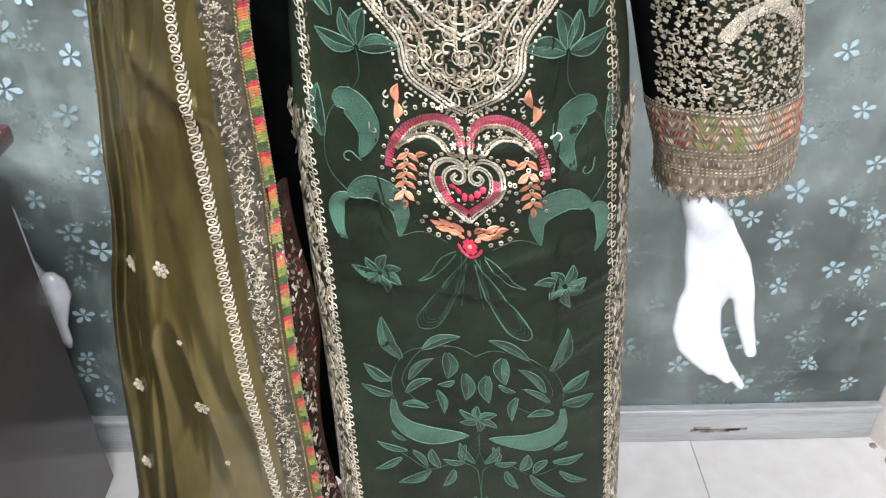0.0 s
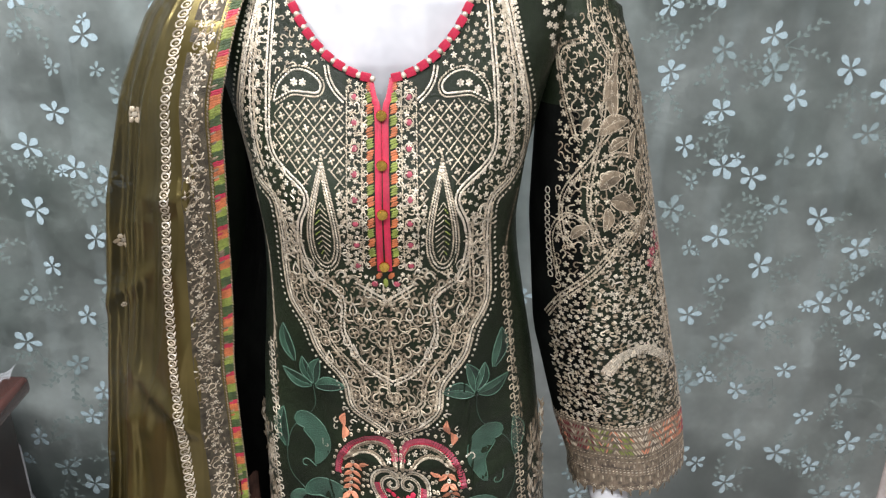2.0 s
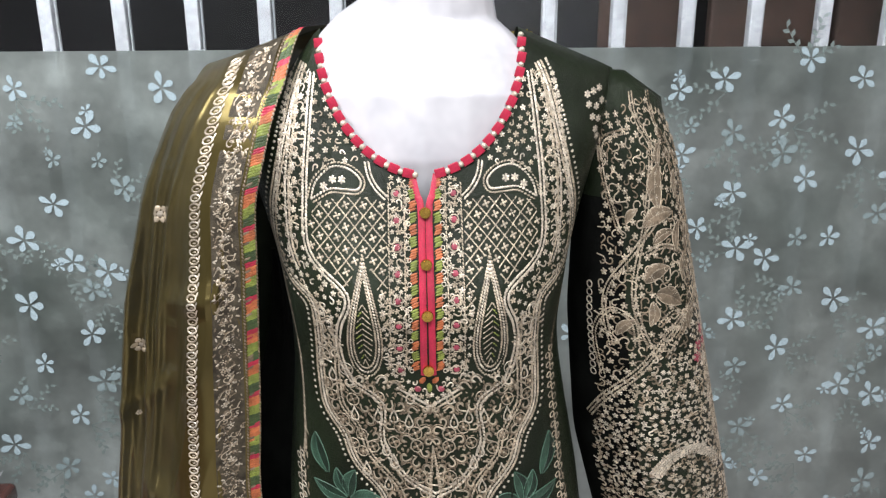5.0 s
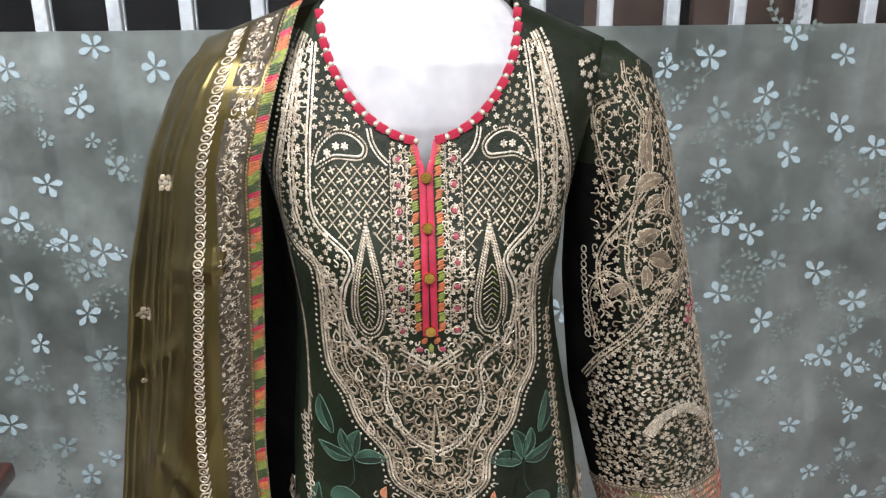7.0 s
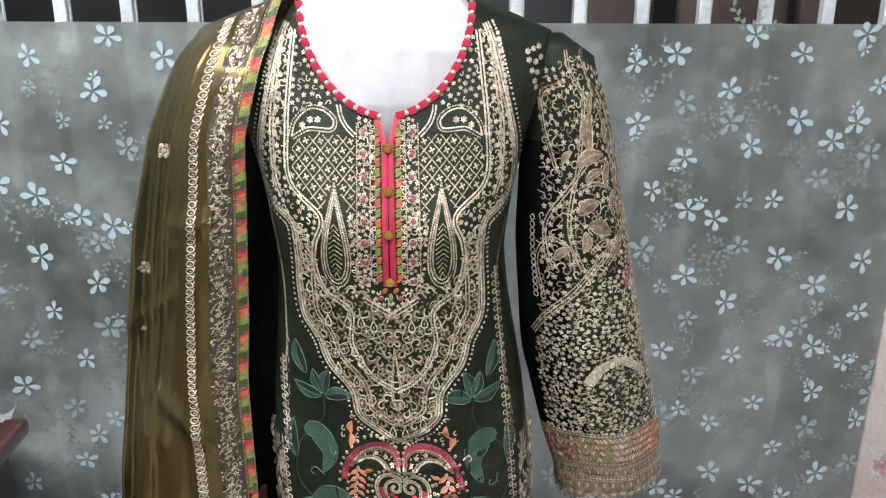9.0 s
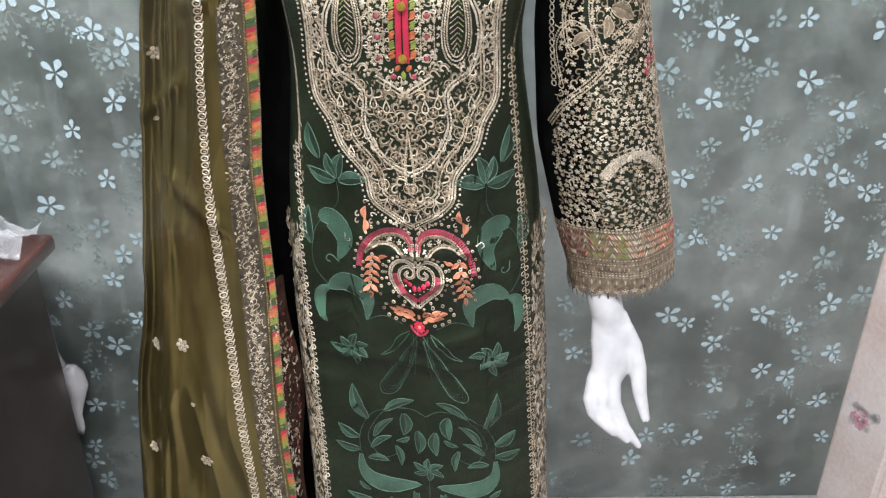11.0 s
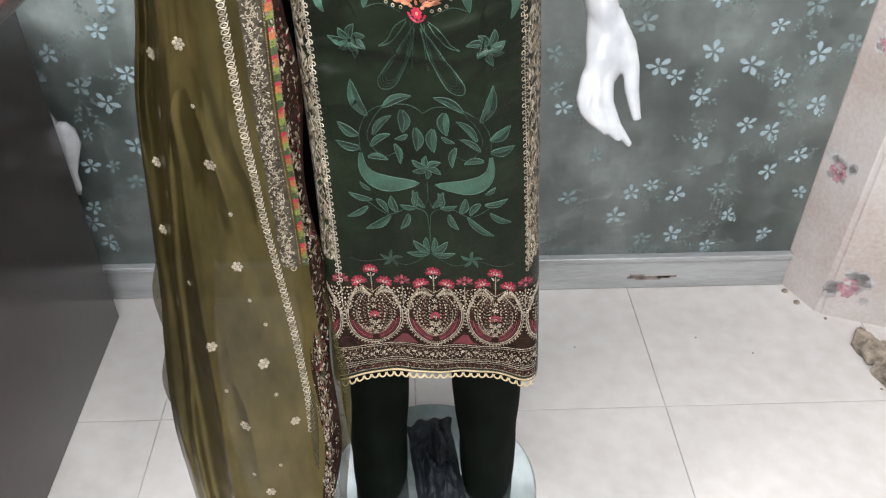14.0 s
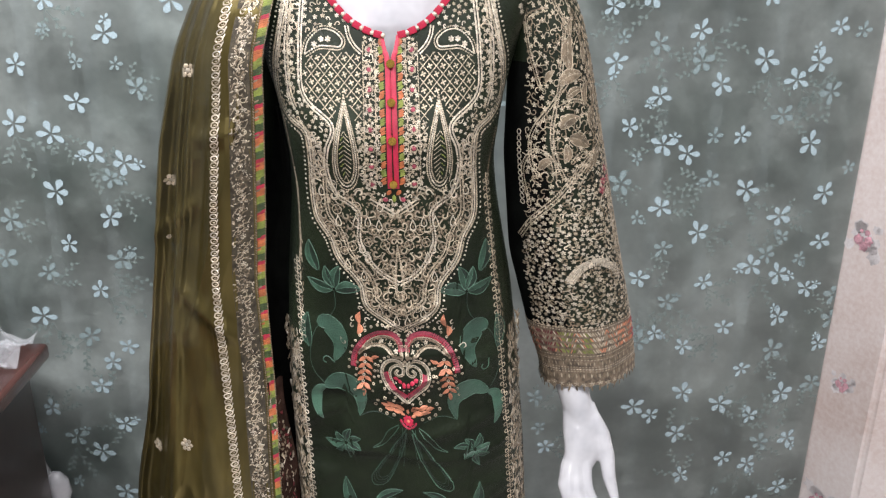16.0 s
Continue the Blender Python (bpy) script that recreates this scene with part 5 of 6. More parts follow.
for i in range(34):
    a = -136 + 8.2 * i
    hem.rosette(a, 467 + (1.5 if i % 2 else -1.5), 3.2, rng.choice((0, 1)), None, 5)
    hem.stitch(a + 4, 473 - (3 if i % 2 else 0), 0.9, 5, 1.5, 0)
    hem.stitch(a + 4, 462, -0.7, 5, 1.5, 1)
    hem.stitch(a, 445, 0.3, 4.5, 2.4, 4 if i % 2 else 2)
for a, b in scatter([(-138, 458), (-138, 476), (138, 476), (138, 458)], 3.3, 5000):
    hem.stitch(a, b, rng.uniform(0, 3.1), 3.6, 1.7, rng.choice((0, 1, 2, 2)))
for a, b in scatter([(-138, 442), (-138, 448.5), (138, 448.5), (138, 442)], 2.8, 3000):
    hem.stitch(a, b, rng.uniform(0, 3.1), 3.0, 1.6, rng.choice((0, 2, 2, 4, 4)))
for c in (-157, -78, 1, 79, 157):
    def put(a, b):
        return max(-139, min(139, c + a)), b
    def ok(pts):
        return [p for p in pts if abs(p[0]) < 138.5]

    def oval(rx, rz, t0, t1, n=40, cz=533):
        return ok([put(rx * math.cos(t0 + (t1 - t0) * i / n), cz + rz * math.sin(t0 + (t1 - t0) * i / n)) for i in range(n + 1)])

    # scalloped rim and the red crescents inside it
    for rx, rz, m, w in ((37, 48, 0, 2.2), (34.5, 45.5, 1, 1.6), (23, 34, 0, 1.6)):
        line = oval(rx, rz, math.pi * 0.93, math.pi * 2.07)
        if len(line) > 3:
            hem.row(line, 2.1, 3.0, w, m, 0.6)
    for i, (rx, rz) in enumerate(((31.8, 42.8), (29.4, 40.4), (27.0, 38.0), (24.8, 35.8))):
        for t0, t1 in ((1.03 + 0.03 * i, 1.45), (1.55, 1.97 - 0.03 * i)):
            line = oval(rx, rz, math.pi * t0, math.pi * t1, 24)
            if len(line) > 3:
                hem.row(line, 2.0, 3.0, 1.9, 3 if i == 1 else 4, 0.9)
    for i in range(30):
        t = math.pi * (0.95 + 1.1 * i / 29)
        a, b = put(39.4 * math.cos(t), 533 + 50 * math.sin(t))
        if abs(a) < 138:
            hem.stitch(a, b, t, 3.4, 2.4, rng.choice((0, 1)))
    # beaded ribs that arch from the crown down to the foot
    for j, m in enumerate((-1.0, -0.76, -0.52, -0.28, 0.28, 0.52, 0.76, 1.0)):
        line = ok([put(m * 27 * math.sin(math.pi * (0.12 + 0.80 * f)) ** 0.8, 566 - 62 * f) for f in [k / 12 for k in range(13)]])
        if len(line) > 3:
            hem.row(line, 3.9, 3.0, 2.3, (0, 1, 2, 1)[j % 4], 0.8, 1.3, 0.5)
            hem.row([(a + 2.6, b - 1.5) for a, b in line if a + 2.6 < 138], 4.2, 2.4, 1.5, 3 if j % 3 == 1 else 2, 0.6, 0.8, 0.6)
    # drooping feathers of the crown
    for s in (-1, 1):
        for tx, tz, up in ((35, 549, 16), (31, 559, 12), (24, 567, 9), (13, 574, 6), (36, 539, 20)):
            line = ok(smooth_line([put(s * 3, 562), put(s * tx * 0.55, 562 + up * 0.62), put(s * tx, tz)]))
            if len(line) > 3:
                hem.row(line, 2.7, 4.6, 2.1, rng.choice((0, 1, 1, 2)), 1.0, 1.1)
                hem.row([(a, b - 2.4) for a, b in line], 3.4, 3.4, 1.5, rng.choice((0, 2)), -0.8)
    if abs(c) < 100:
        for a, b in scatter([(-31, 545), (-22, 570), (22, 570), (31, 545), (24, 518), (0, 496), (-24, 518)], 3.9, 1800):
            hem.stitch(*put(a, b), rng.uniform(0, 3.1), 3.4, 1.7, rng.choice((0, 2, 2)))
        for a, b, r in ((0, 516, 5.0), (-5, 509, 4.2), (5, 509, 4.2), (0, 502, 4.2), (-5, 519, 3.6), (5, 519, 3.6), (0, 544, 4.4), (0, 554, 4.0)):
            hem.rosette(*put(a, b), r, rng.choice((0, 1)), 1, 5)
        for i in range(9):
            t = -0.5 + i * 4.14 / 8
            hem.stitch(*put(4.6 * math.cos(t), 530 + 4.4 * math.sin(t)), t, 6, 2.8, 3 if i % 2 else 6, 1.6)
        hem.rosette(*put(0, 529), 2.6, 1, 4, 5)
    # carnations above
    stalks = ((0, 600, 10.5, 1.57), (-16, 582, 11.5, 2.0), (16, 582, 11.5, 1.14)) if abs(c) < 100 else ()
    for a, b, r, turn in stalks:
        hem.row([put(0, 566), put(a * 0.6, (566 + b) / 2), put(a, b - 4)], 2.2, 2.8, 1.6, 0, 0.2)
        for ring, reach, tones_ in ((11, 0.72, (4, 6)), (8, 0.45, (3, 6)), (5, 0.2, (3, 1))):
            for i in range(ring):
                t = turn - 1.95 + 3.9 * i / (ring - 1)
                hem.stitch(*put(a + r * reach * math.cos(t), b - 1 + r * 0.9 * reach * math.sin(t)), t, r * 0.5, r * 0.27, tones_[i % 2], 1.1 + (0.72 - reach))
        for i in range(4):
            t = turn - 1.2 + 2.4 * i / 3
            hem.stitch(*put(a + r * 0.5 * math.cos(t), b - 1 + r * 0.45 * math.sin(t)), t, 2.6, 1.1, 1, 1.9)
        for s in (-1, 1):
            hem.stitch(*put(a + 3.2 * s, b - 8), 0.9 * s, 6, 2.4, rng.choice((0, 1)), 1.5)
for c in (-118, -39, 40, 118):
    hem.row([(c, 548), (c, 578)], 2.2, 2.8, 1.6, 0, 0.2)
    for i in range(7):
        t = -0.2 + i * 3.5 / 6
        hem.stitch(c + 7.5 * math.cos(t), 585 + 6 * math.sin(t), t, 8, 4, 3 if i % 2 else 4, 1.3)
    hem.rosette(c, 583, 3.2, 3, 1, 5)
    for a, b in scatter([(-13, 548), (-14, 575), (14, 575), (13, 548), (0, 535)], 3.5, 1200):
        hem.stitch(c + a, b, rng.uniform(0, 3.1), 4.2, 2.6, rng.choice((0, 1, 1)))
    k = len(hem.v)
    hem.v += [hem.at(c - 17, 484, 0.5), hem.at(c + 17, 484, 0.5), hem.at(c + 3, 499, 0.5), hem.at(c - 3, 499, 0.5)]
    hem.f.append((k, k + 1, k + 2, k + 3))
    hem.m.append(4)
hem.link("hem_border", "wide champagne and red medallion border", kurta, K0)
lace = Stitching(on_kurta, [LACE])
lace.cord([(-141 + 4.7 * i, 434.5) for i in range(61)], 3.0, 0, 0.8)
for i in range(27):
    a = -137 + 10.5 * i
    lace.cord([(a + 4.8 * math.cos(t), 431.5 + 8.0 * math.sin(t)) for t in [math.pi + j * math.pi / 8 for j in range(9)]], 2.6, 0, 1.2)
lace.link("lace_edging", "cream scalloped lace along the hem", kurta, K0)

# placket, buttons and neck tabs
pl = Stitching(on_kurta, [RED])
for s in (-1, 1):
    pl.cord(smooth_line([(s * 9.2, 1322), (s * 6.2, 1308), (s * 3.0, 1296), (s * 3.0, 1250), (s * 3.2, 1210), (s * 3.4, 1174)], 5), 5.2, 0, 1.4)
pl.link("placket", "crimson silk button placket", kurta, K0)
for z in (1295, 1259, 1223, 1179):
    bm = bmesh.new()
    tube(bm, [(0, 0, 0), (0, -0.002, 0), (0, -0.0034, 0), (0, -0.0036, 0), (0, -0.0026, 0), (0, -0.0032, 0)], [0.0040, 0.0044, 0.0041, 0.0033, 0.0026, 0.0006], 20)
    b = link("button", bm, BRASS, kurta, False, "small brass button")
    b.location = on_kurta(0, z / 1000, 0.0014) - K0
for s in (-1, 1):
    pts = [(0.0805 * math.sin(q), neckline(0.0805 * math.sin(q))) for q in [0.11 + i * (math.pi / 2 - 0.11) / 400 for i in range(401)]]
    run, last, tabs = 0.0, pts[0], 0
    for p in pts[1:]:
        run += math.dist(p, last)
        if run > 0.0112 * tabs + 0.003 and p[1] < 1.424:
            tabs += 1
            i = pts.index(p)
            q = pts[min(400, i + 3)]
            ang = math.atan2(q[1] - last[1], q[0] - last[0]) * s if s > 0 else math.pi - math.atan2(q[1] - last[1], q[0] - last[0])
            bm = bmesh.new()
            block(bm, -0.0041, -0.0012, -0.0034, 0.0041, 0.0012, 0.0034, 0.0004)
            t = link("piping_tab", bm, RED, kurta, True)
            t.matrix_world = Matrix.Translation(on_kurta(s * p[0], p[1], 0.0014) - K0) @ Matrix.Rotation(-ang, 4, "Y")
            bm = bmesh.new()
            bmesh.ops.create_uvsphere(bm, u_segments=10, v_segments=7, radius=0.0024)
            d = Vector((math.cos(ang), 0, math.sin(ang))) * 0.0056 * (1 if s > 0 else -1)
            t2 = link("piping_bead", bm, PALE, kurta, True)
            t2.location = on_kurta(s * p[0] + d.x, p[1] + d.z, 0.0016) - K0
        last = p

# sleeve embroidery: a turns round the arm, b is height
def sleeve_mm(a, b, h=0.0):
    return on_sleeve(a / 0.055, b, h)


work = Stitching(sleeve_mm, [GOLD, PALE, BRONZE, PINK, PEACH, LIME, MAROON, BROCADE])
low_field = [(-58, 990), (-56, 1070), (-50, 1120), (-10, 1160), (30, 1205), (95, 1240), (110, 1200), (110, 990)]
for a, b in scatter(low_field, 4.5, 16000):
    kind = rng.random()
    if kind < 0.24:
        work.curl(a, b, rng.uniform(2.2, 3.8), rng.uniform(0, 6.28), rng.choice((-1, 1)), rng.choice((0, 1, 2)), 1.5)
    elif kind < 0.62:
        work.rosette(a, b, rng.uniform(2.2, 3.4), rng.choice((0, 1)), None, 5)
    else:
        t = rng.uniform(0, 3.14)
        for s in (-1.4, 0, 1.4):
            work.stitch(a - s * math.sin(t), b + s * math.cos(t), t, 4.8, 1.6, rng.choice((0, 1, 2)))
edge = smooth_line([(-58, 1105), (-40, 1128), (-10, 1158), (30, 1203), (70, 1232), (100, 1245)])
for d in (-3, 0, 3):
    work.row(beside(edge, d), 2.6, 3.2, 1.7, 0, 0.5)
for pts in ([(52, 1165), (56, 1120), (55, 1085), (66, 1064), (84, 1056)], [(64, 1165), (70, 1120), (72, 1085), (80, 1070)]):
    for d in (-2.4, 0, 2.4):
        work.row(beside(smooth_line(pts), d), 2.4, 3.0, 1.7, 0, 0.5)
arch = smooth_line([(-8, 1052), (6, 1070), (26, 1076), (44, 1066), (52, 1052)])
for d in (-4, -2, 0, 2, 4):
    work.row(beside(arch, d), 2.2, 3.2, 1.8, 1, 0.6)
for a, b in ((48, 1175), (56, 1188), (60, 1176), (44, 1164)):
    work.rosette(a, b, 5.5, 3, 3, 6)
# climbing leaves of the upper sleeve
for a0, b0, a1, b1, w in ((18, 1302, 26, 1340, 17), (2, 1288, 36, 1298, 15), (10, 1272, 34, 1282, 9), (34, 1264, 44, 1290, 9), (0, 1240, 24, 1252, 14), (10, 1230, 32, 1218, 17), (6, 1222, 2, 1200, 10),
                          (24, 1336, 34, 1356, 8), (38, 1240, 46, 1262, 7), (-26, 1192, -8, 1206, 9), (36, 1195, 48, 1215, 8), (-14, 1290, -2, 1302, 7), (44, 1310, 50, 1332, 8), (52, 1262, 60, 1285, 8), (62, 1290, 68, 1320, 10)):
    work.leaf(a0, b0, a1, b1, w, 2, 0, 0.12, 1.0)
for pts in ([(-20, 1280), (-34, 1330), (-30, 1358), (0, 1366)], [(0, 1180), (-10, 1230), (4, 1290), (14, 1330), (22, 1360)], [(28, 1190), (44, 1230), (50, 1280), (44, 1330), (34, 1364)], [(-30, 1180), (-34, 1230), (-6, 1268), (14, 1290)],
            [(-40, 1150), (-46, 1190), (-30, 1215), (-12, 1205), (-10, 1180)], [(60, 1225), (64, 1270), (58, 1330), (44, 1362)], [(0, 1262), (20, 1270), (40, 1262), (48, 1240)], [(10, 1200), (24, 1212), (34, 1200), (24, 1186)], [(-36, 1340), (-34, 1366), (-20, 1392)], [(22, 1350), (12, 1374), (8, 1398)], [(38, 1356), (34, 1378), (30, 1398)]):
    for d in (-1.6, 1.6):
        work.row(beside(smooth_line(pts), d), 2.4, 3.0, 1.7, rng.choice((0, 0, 2)), 0.5)
for a, b in scatter([(-44, 1132), (-40, 1180), (-36, 1374), (20, 1394), (70, 1372), (80, 1250), (20, 1196), (-12, 1164)], 6.0, 8000):
    if rng.random() < 0.5:
        work.curl(a, b, rng.uniform(3, 5), rng.uniform(0, 6.28), rng.choice((-1, 1)), rng.choice((0, 2)), 1.3)
    else:
        work.rosette(a, b, 3.2, 0, 1, 5)
for z in range(1150, 1240, 7):
    work.ring(-50, z, 3.0, 1.2, 1, 9)
# cuff: woven backing, coloured band, plain bands and fringe
k, na, nb = len(work.v), 80, 8
for i in range(na + 1):
    for j in range(nb + 1):
        work.v.append(work.at(-172.8 + 345.6 * i / na, 908 + 80 * j / nb + (2.5 * math.sin(i * 1.9) if j == 0 else 0), 0.35))
for i in range(na):
    for j in range(nb):
        q = k + i * (nb + 1) + j
        work.f.append((q, q + nb + 1, q + nb + 2, q + 1))
        work.m.append(7)
for z, m in ((989, 0), (986, 1), (950, 0), (947, 2), (944, 0), (934, 0), (931, 1), (928, 0)):
    work.row([(-170 + 3.5 * i, z) for i in range(100)], 2.6, 3.2, 1.9, m, 0.4)
for i in range(130):
    a = -172 + 2.45 * i
    tone = (6, 6, 6, 6, 5, 0, 4, 3, 6, 0)[int((a + 172 + rng.uniform(-6, 6)) / 34) % 10]
    for z in (956, 964, 972, 980):
        work.stitch(a + rng.uniform(-0.6, 0.6), z, 1.1 if int(a / 12) % 2 else 2.0, 8.5, 1.9, tone if rng.random() < 0.6 else rng.choice((0, 1, 4)), 1.2)
for i in range(80):
    a = -172 + 4.35 * i
    work.stitch(a, 939, 1.57, 6.5, 2.0, 2 if i % 2 else 0)
    work.stitch(a, 922, 1.57, 8, 2.4, 0 if i % 2 else 2, 1.2)
    if i % 2:
        work.rosette(a, 913 - rng.uniform(0, 3), 3.6, 0, 1, 5)
        work.stitch(a, 905, 1.57 + rng.uniform(-0.3, 0.3), 9, 2.2, 2)
work.link("sleeve_embroidery", "champagne sequin and cord work with a coloured cuff band", kurta, K0)
small = Stitching(on_kurta, [PALE])
for a, b in ((132, 1376), (138, 1378), (144, 1380), (133, 1368), (140, 1366), (146, 1370), (136, 1358), (142, 1356), (139, 1348), (141, 1342)):
    small.rosette(a, b, 3.2, 0, 0, 6)
small.link("shoulder_sprig", "small sequin sprig on the shoulder", kurta, K0)

# thread work belongs to the cloth it is sewn on
for ob in list(kurta.children):
    kind = ob.name.split(".")[0]
    if kind in ("yoke_embroidery", "paisley_motif", "leaf_embroidery", "hem_border", "lace_edging", "placket", "button", "piping_tab", "piping_bead", "seam_cord", "side_trim", "shoulder_sprig"):
        ob.parent, ob.location = cloth, ob.location + K0
    elif kind == "sleeve_embroidery":
        ob.parent, ob.location = worked_sleeve, ob.location + K0

# ---- trousers ----
trousers = empty("trousers", "plain dark green straight trousers under the kurta", "trousers", place=(0.035, 0.67, 0.04))
for c, lean in ((-0.053, -0.007), (0.112, 0.020)):
    bm = bmesh.new()
    rings = []
    for i in range(41):
        v = i / 40
        z = 0.008 + v * 0.546
        hw, dp = 0.044 + 0.011 * min(1, v * 1.8), 0.056 + 0.006 * v
        ring = []
        for j in range(36):
            t = j * math.tau / 36
            f = 1 + 0.05 * math.sin(2 * t + z * 30) * (1 - v) + 0.035 * math.sin(5 * t + z * 17) + 0.03 * math.sin(z * 60 + t) * max(0, 0.5 - v)
            ring.append(bm.verts.new((c + lean * (1 - v) + hw * f * math.cos(t), 0.668 + dp * f * math.sin(t), z - (0.006 * math.cos(t) if i == 0 else 0))))
        rings.append(ring)
    for a, b in zip(rings, rings[1:]):
        for j in range(36):
            bm.faces.new((a[j], a[(j + 1) % 36], b[(j + 1) % 36], b[j]))
    leg = link("trouser_leg", bm, TROUSER, trousers, True)
    leg.location = -Vector((0.035, 0.67, 0.04))
    so = leg.modifiers.new("thick", "SOLIDIFY")
    so.thickness = 0.0015

# ---- dupatta ----
LEFT = table([(0.0, -0.338), (0.19, -0.342), (0.31, -0.345), (0.45, -0.350), (0.61, -0.345), (0.706, -0.336), (0.79, -0.327), (0.90, -0.308), (1.04, -0.288), (1.11, -0.273), (1.24, -0.248), (1.32, -0.229), (1.39, -0.198), (1.43, -0.160)])
RIGHT = table([(0.0, -0.112), (0.18, -0.119), (0.39, -0.112), (0.60, -0.124), (0.765, -0.134), (0.94, -0.137), (1.075, -0.140), (1.27, -0.127), (1.32, -0.125), (1.40, -0.106), (1.44, -0.085)])
Y_LEFT = table([(0.0, 0.53), (0.30, 0.560), (0.45, 0.610), (0.60, 0.675), (0.72, 0.700), (0.87, 0.715), (1.2, 0.718), (1.32, 0.716), (1.40, 0.712), (1.44, 0.715)])
Y_RIGHT = table([(0.0, 0.46), (0.30, 0.495), (0.37, 0.512), (0.47, 0.546), (0.59, 0.575), (0.70, 0.600), (0.87, 0.620), (0.95, 0.634), (1.13, 0.640), (1.27, 0.632), (1.33, 0.630), (1.37, 0.640), (1.41, 0.664), (1.44, 0.69)])


def on_dupatta(u, z, h=0.0):
    """A place on the hanging shawl: u runs from its outer fold (0) to the bordered edge (1)."""
    x = LEFT(z) + (RIGHT(z) - LEFT(z)) * u
    u = max(0.0, min(1.0, u))
    y = Y_LEFT(z) + (Y_RIGHT(z) - Y_LEFT(z)) * (1 - (1 - u) ** 3)
    k = min(1.0, max(0.0, (1.42 - z) * 5))
    fold = 0.009 * math.sin(6.5 * u + 1.4 * math.sin(z * 3.1)) * (1 - u) + 0.0035 * math.sin(z * 17 + u * 5) * math.sin(math.pi * u)
    fold += 0.018 * noise.noise(Vector((u * 2.4, z * 1.8, 3.0))) + 0.010 * noise.noise(Vector((u * 3 + z * 2, z * 5 + u * 3, 7.0)))
    for su, sz, seed, high in ((2.4, 2.6, 11.0, 0.006), (6.0, 4.5, 17.0, 0.0016), (2.0, 9.0, 23.0, 0.0016)):
        fold -= high * (1 - min(1.0, 3.2 * abs(noise.noise(Vector((su * u + 2.4 * z, sz * z - 2.6 * u, seed)))))) ** 2 * (0.35 + 0.65 * min(1.0, max(0.0, (0.80 - u) * 4))) * (0.4 + 0.6 * min(1.0, max(0.0, (z - 0.6) * 4)))
    x += (1 - u) ** 3 * (0.003 * math.sin(z * 13 + 1) + 0.001 * math.sin(z * 31))
    sharp = 0.0
    for c, sway, wide, high in ((0.04, 0.03, 0.045, 0.012), (0.19, 0.05, 0.040, 0.016), (0.33, 0.04, 0.035, 0.009)):
        sharp += high * math.exp(-((u - c - sway * math.sin(z * 4.3 + c * 20)) / wide) ** 2)
    sharp += 0.0055 * math.sin(15 * u + 2.2 * math.sin(z * 2.3) + 1.5 * z) * max(0.0, min(1.0, (0.50 - u) * 5))
    sharp += 0.005 * math.exp(-((z - 1.115 - 0.12 * u) / 0.010) ** 2) * max(0.0, min(1.0, (0.45 - u) * 10))
    sharp += 0.007 * math.exp(-((z - 0.99 - 0.10 * (1 - u)) / 0.012) ** 2) * max(0.0, min(1.0, (u - 0.2) * 8)) * max(0.0, min(1.0, (0.85 - u) * 10))
    sharp += 0.008 * max(0.0, 1 - abs((z - 1.225 - 0.03 * u)) * 60) * max(0.0, min(1.0, (u - 0.25) * 6)) * (u < 0.75)
    return Vector((x, y + (fold - sharp) * k - h, z - 0.012 * math.sin(3.1 * u) * (z < 0.2)))


dupatta = empty("dupatta", "olive organza dupatta with sequin borders hanging from the shoulder", "dupatta", place=(-0.2, 0.6, 0.03))
P0 = Vector((-0.2, 0.6, 0.03))


def sheet(name, u0, u1, z0, z1, mat, place, nu, nz, label=""):
    bm = bmesh.new()
    grid = [[bm.verts.new(place(u0 + (u1 - u0) * i / nu, z0 + (z1 - z0) * j / nz)) for j in range(nz + 1)] for i in range(nu + 1)]
    for a, b in zip(grid, grid[1:]):
        for j in range(nz):
            bm.faces.new((a[j], b[j], b[j + 1], a[j + 1]))
    ob = link(name, bm, mat, dupatta, True, label)
    ob.location = -P0
    return ob


def shawl_over(u, s):
    """The front fall for s under 1.407, then over the shoulder and down the back."""
    if s <= 1.407:
        return on_dupatta(u, s)
    p = on_dupatta(u, 1.407)
    t = (s - 1.407) / 0.4
    rise = (0.032 * u ** 1.1 + 0.010) * math.sin(min(1.0, t * 7) * math.pi / 2)
    return Vector((p.x + (0.028 * u) * min(1, t * 3.2), p.y + 0.14 * min(1.0, t * 2.6) + 0.02 * t, p.z + rise - 0.30 * max(0.0, t - 0.3)))


sheet("shawl", 0.0, 1.0, 0.03, 1.807, ORGANZA, shawl_over, 170, 420, "shimmering olive organza with soft folds")


def tail(u, z):
    return Vector((LEFT(z) - 0.002 - 0.016 * max(0.0, min(1.0, (0.64 - z) * 6)) * (0.55 + 0.45 * math.sin(z * 41)) * (1 - u) + 0.075 * u + 0.004 * math.sin(z * 14), Y_LEFT(z) + 0.028 + 0.012 * math.sin(9 * u + z * 6), z))


def inner_tail(u, z):
    return Vector((RIGHT(z) - 0.03 + 0.055 * u + 0.006 * math.sin(z * 15 + 2 * u), Y_RIGHT(z) + 0.020 + 0.008 * math.sin(8 * u + z * 9), z))


sheet("under_fold", 0.0, 1.0, 0.028, 0.95, SHEER, tail, 16, 80, "sheer single layer of olive organza")
sheet("under_fold", 0.0, 1.0, 0.10, 0.62, SHEER, inner_tail, 16, 60, "sheer single layer of olive organza")


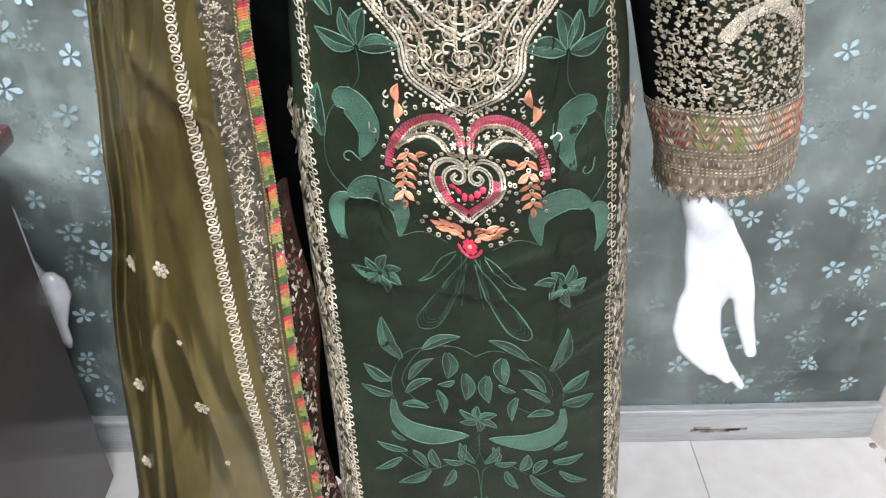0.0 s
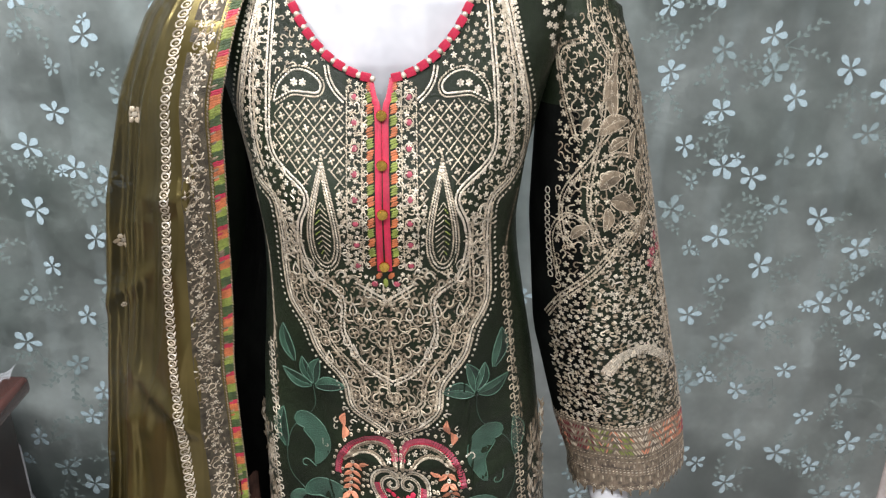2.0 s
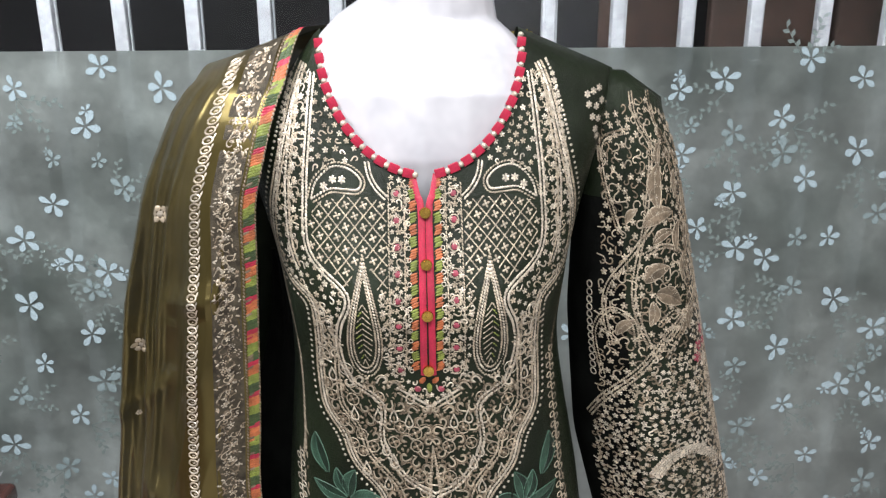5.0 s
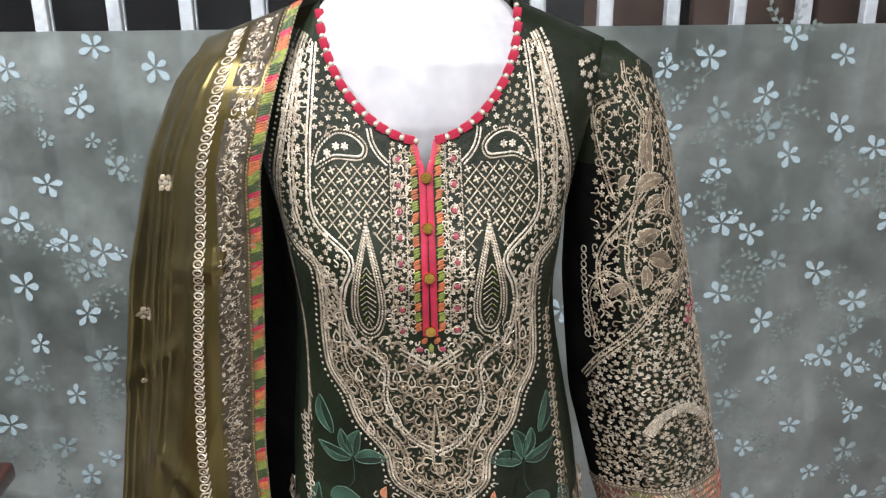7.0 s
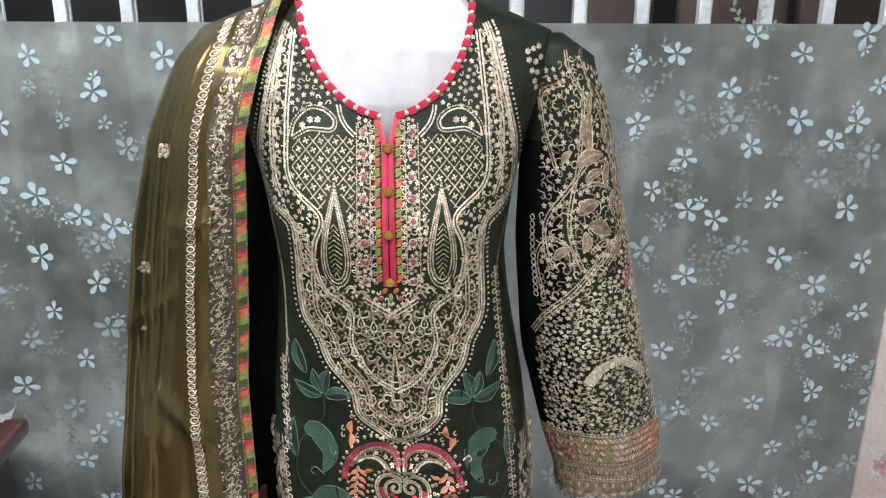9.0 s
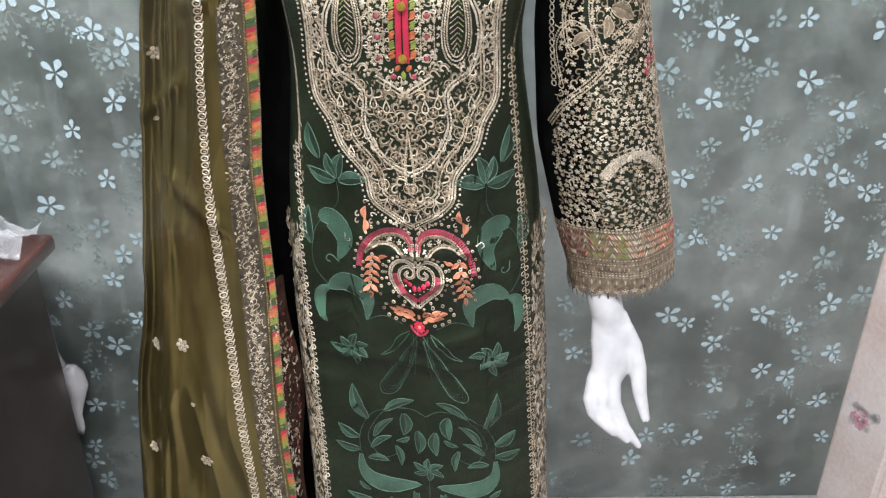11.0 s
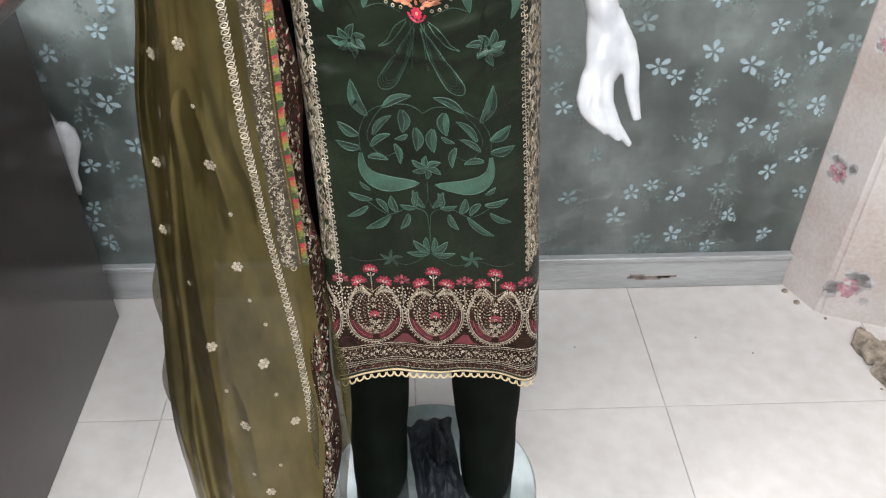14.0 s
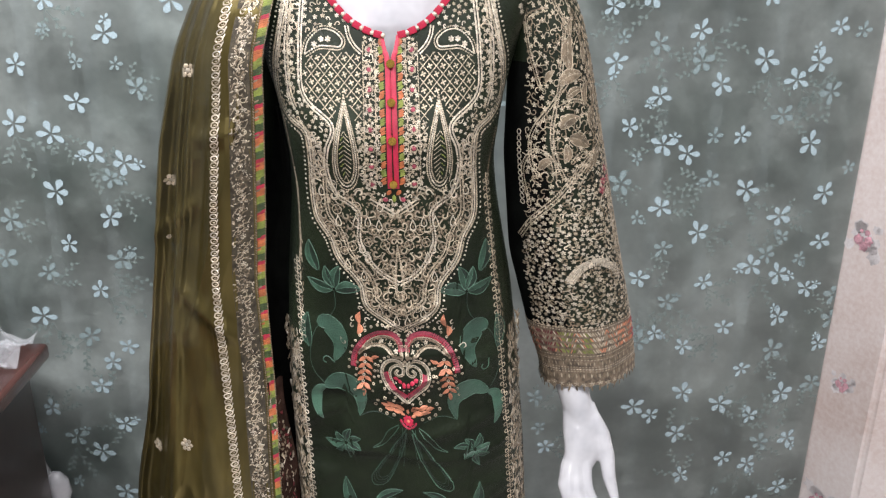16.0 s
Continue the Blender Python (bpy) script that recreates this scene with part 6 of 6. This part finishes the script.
def gathered(u, z):
    wide = 0.034 if z > 0.42 else 0.034 - 0.07 * (0.42 - z)
    return Vector((RIGHT(z) - 0.004 + wide * (u - 0.5) + 0.006 * math.sin(z * 25), Y_RIGHT(z) + 0.0135 - 0.009 * math.cos(wide * (u - 0.5) * 150) + 0.003 * math.sin(30 * u + z * 20), z))


sheet("gathered_fold", 0.0, 1.0, 0.20, 0.95, BROWNNET, gathered, 14, 90, "dark gathered net edge")
ruffle = Stitching(lambda a, b, h=0.0: gathered(0.5 + a / 0.036, b) + Vector((0, -h, 0)), [GOLD, BRONZE, PALE, MAROON])
for i in range(620):
    ruffle.stitch(rng.uniform(-15, 15), rng.uniform(300, 940), 1.57 + rng.uniform(-0.6, 0.6), rng.uniform(3.5, 7.5), rng.uniform(1.2, 2.2), rng.choice((0, 1, 1, 1, 2, 3)))
ruffle.link("ruffle_thread", "tarnished champagne thread on the gathered edge", dupatta, P0)


def dup_mm(a, b, h=0.0):
    """Thread work on the shawl: a in metres from the bordered edge, b the height."""
    z = b
    w = RIGHT(min(1.407, z)) - LEFT(min(1.407, z))
    p = on_dupatta(max(0.0, 1 + a / w), z, h) if z <= 1.407 else shawl_over(max(0.0, 1 + a / w), 1.407 + (z - 1.407) * 1.15) + Vector((0, -h, h))
    return p


border = Stitching(dup_mm, [GOLD, PALE, BRONZE, RED, ORANGE, LIME, DARKLEAF, PINK, GREENTH, TAUPENET])
# rainbow edge band: slanting blocks of thread
tones = (8, 8, 5, 5, 4, 4, 3)
z, i = 600.0, 0
while z < 1450:
    tone = tones[i % 7]
    wd = 8.8 if z > 900 else 7.0
    for r in range(2):
        border.stitch(-wd * 0.32 + rng.uniform(-0.3, 0.3), z + 0.8, 0.42, wd * 0.78, 2.4, tone, 1.2)
        border.stitch(-wd * 0.75 + rng.uniform(-0.3, 0.3), z, 0.42, wd * 0.7, 2.4, tone if rng.random() < 0.75 else rng.choice((2, tones[(i + 1) % 7])), 1.2)
        z += 2.1
    i += 1
for off, mat in ((-0.2, 2), (-10.2, 2)):
    border.row([(off, 600 + 6 * k) for k in range(142)], 2.8, 3.2, 1.5, mat, 0.4)
# sequin scroll band on a taupe net
k, nz = len(border.v), 140
for j in range(nz + 1):
    for a in (-34.5, -29, -23.5, -18, -12.2):
        border.v.append(border.at(a, 596 + 850 * j / nz, 0.3))
for j in range(nz):
    for i in range(4):
        q = k + 5 * j + i
        border.f.append((q, q + 1, q + 6, q + 5))
        border.m.append(9)
for k in range(128):
    z = 594 + 6.6 * k
    a = -24 + 3.6 * math.sin(z / 5.2)
    border.curl(a, z, 4.0, 1.57 * (k % 4), 1 if k % 2 else -1, rng.choice((0, 0, 2)), 1.3)
    border.rosette(-24 - 3.8 * math.sin(z / 5.2), z + 3, rng.uniform(2.4, 3.6), rng.choice((0, 1, 2)), 1, 5)
    for q in range(8):
        border.stitch(-23.5 + rng.uniform(-10, 10), z + rng.uniform(0, 6.6), rng.uniform(0, 3.1), 4.2, 1.7, rng.choice((0, 1, 2)))
# looped braid further in; it swings towards the edge low down
BRAID = table([(0.35, -0.026), (0.50, -0.034), (0.66, -0.047), (0.80, -0.050), (0.95, -0.053), (1.14, -0.054), (1.30, -0.048), (1.44, -0.044)])
for k in range(154):
    z = 345 + 7.1 * k
    a = BRAID(z / 1000) * 1000
    tilt = 0.5 if k % 2 else -0.2
    border.cord([(a - 0.5 + 3.9 * math.cos(t) + 1.2 * math.sin(t), z + 2.9 * math.sin(t)) for t in [j * math.tau / 10 for j in range(11)]], 1.7, 0 if k % 3 else 1, 1.3)
    border.stitch(a + 4.0, z + 3, 1.2, 6.6, 1.8, 1)
    border.stitch(a, z, 0.2, 3.6, 1.6, 0)
border.link("sequin_border", "sequin scroll band, looped braid and rainbow edge", dupatta, P0)
# gathered border edge hanging low beside the kurta
hang = Stitching(lambda a, b, h: Vector((RIGHT(b) - 0.004 + a, Y_RIGHT(b) + 0.012 - h - 0.010 * math.cos(a * 150), b)), [GOLD, PALE, BRONZE, MAROON, DARKLEAF])
for _ in range(1500):
    z = rng.uniform(215, 900)
    wide = 15 if z > 420 else 9
    hang.stitch(rng.uniform(-wide, wide) + 6 * math.sin(z / 40), z, 1.57 + rng.uniform(-0.6, 0.6), rng.uniform(4, 8), rng.uniform(1.4, 2.4), rng.choice((0, 1, 2, 2, 2, 3, 4)))
hang.link("gathered_edge", "gathered bronze sequin edge", dupatta, P0)
# loose sequin blossoms


def blossom(x, z, r):
    spots = Stitching(on_dupatta, [GOLD, PALE])
    w = RIGHT(z) - LEFT(z)
    u = (x - LEFT(z)) / w
    r *= 0.88
    for i in range(7):
        t = i * math.tau / 6
        a, b = (0, 0) if i == 6 else (r * 0.62 * math.cos(t), r * 0.62 * math.sin(t))
        k = len(spots.v)
        for j in range(6):
            q = j * math.tau / 6
            spots.v.append(on_dupatta(u + (a + r * 0.34 * math.cos(q)) / w, z + b + r * 0.34 * math.sin(q), 0.0006))
        spots.v.append(on_dupatta(u + a / w, z + b, 0.0022))
        for j in range(6):
            spots.f.append((k + j, k + (j + 1) % 6, k + 6))
            spots.m.append(1 if i == 6 else 0)
    spots.link("sequin_blossom", "", dupatta, P0)


for x, z, r in ((-0.208, 1.305, 0.0095), (-0.244, 1.180, 0.009), (-0.245, 0.873, 0.0095), (-0.300, 0.829, 0.009), (-0.230, 0.731, 0.0095), (-0.318, 0.69, 0.008), (-0.290, 0.775, 0.005), (-0.325, 0.60, 0.008),
                (-0.216, 0.592, 0.009), (-0.261, 0.486, 0.0095), (-0.195, 0.456, 0.009), (-0.227, 0.368, 0.0095), (-0.160, 0.365, 0.008), (-0.205, 0.245, 0.009), (-0.262, 0.22, 0.009), (-0.235, 0.12, 0.009)):
    blossom(x, z, r)
for x, z in ((-0.238, 0.805), (-0.258, 1.11), (-0.215, 0.665), (-0.205, 0.545), (-0.188, 0.51), (-0.248, 0.42), (-0.182, 0.41), (-0.185, 0.30), (-0.225, 0.28), (-0.305, 0.66), (-0.310, 0.52), (-0.285, 0.56)):
    blossom(x, z, 0.0035)

shawl = next(o for o in dupatta.children if o.name == "shawl")
for ob in list(dupatta.children):
    if ob.name.split(".")[0] in ("sequin_border", "sequin_blossom"):
        ob.parent, ob.location = shawl, ob.location + P0
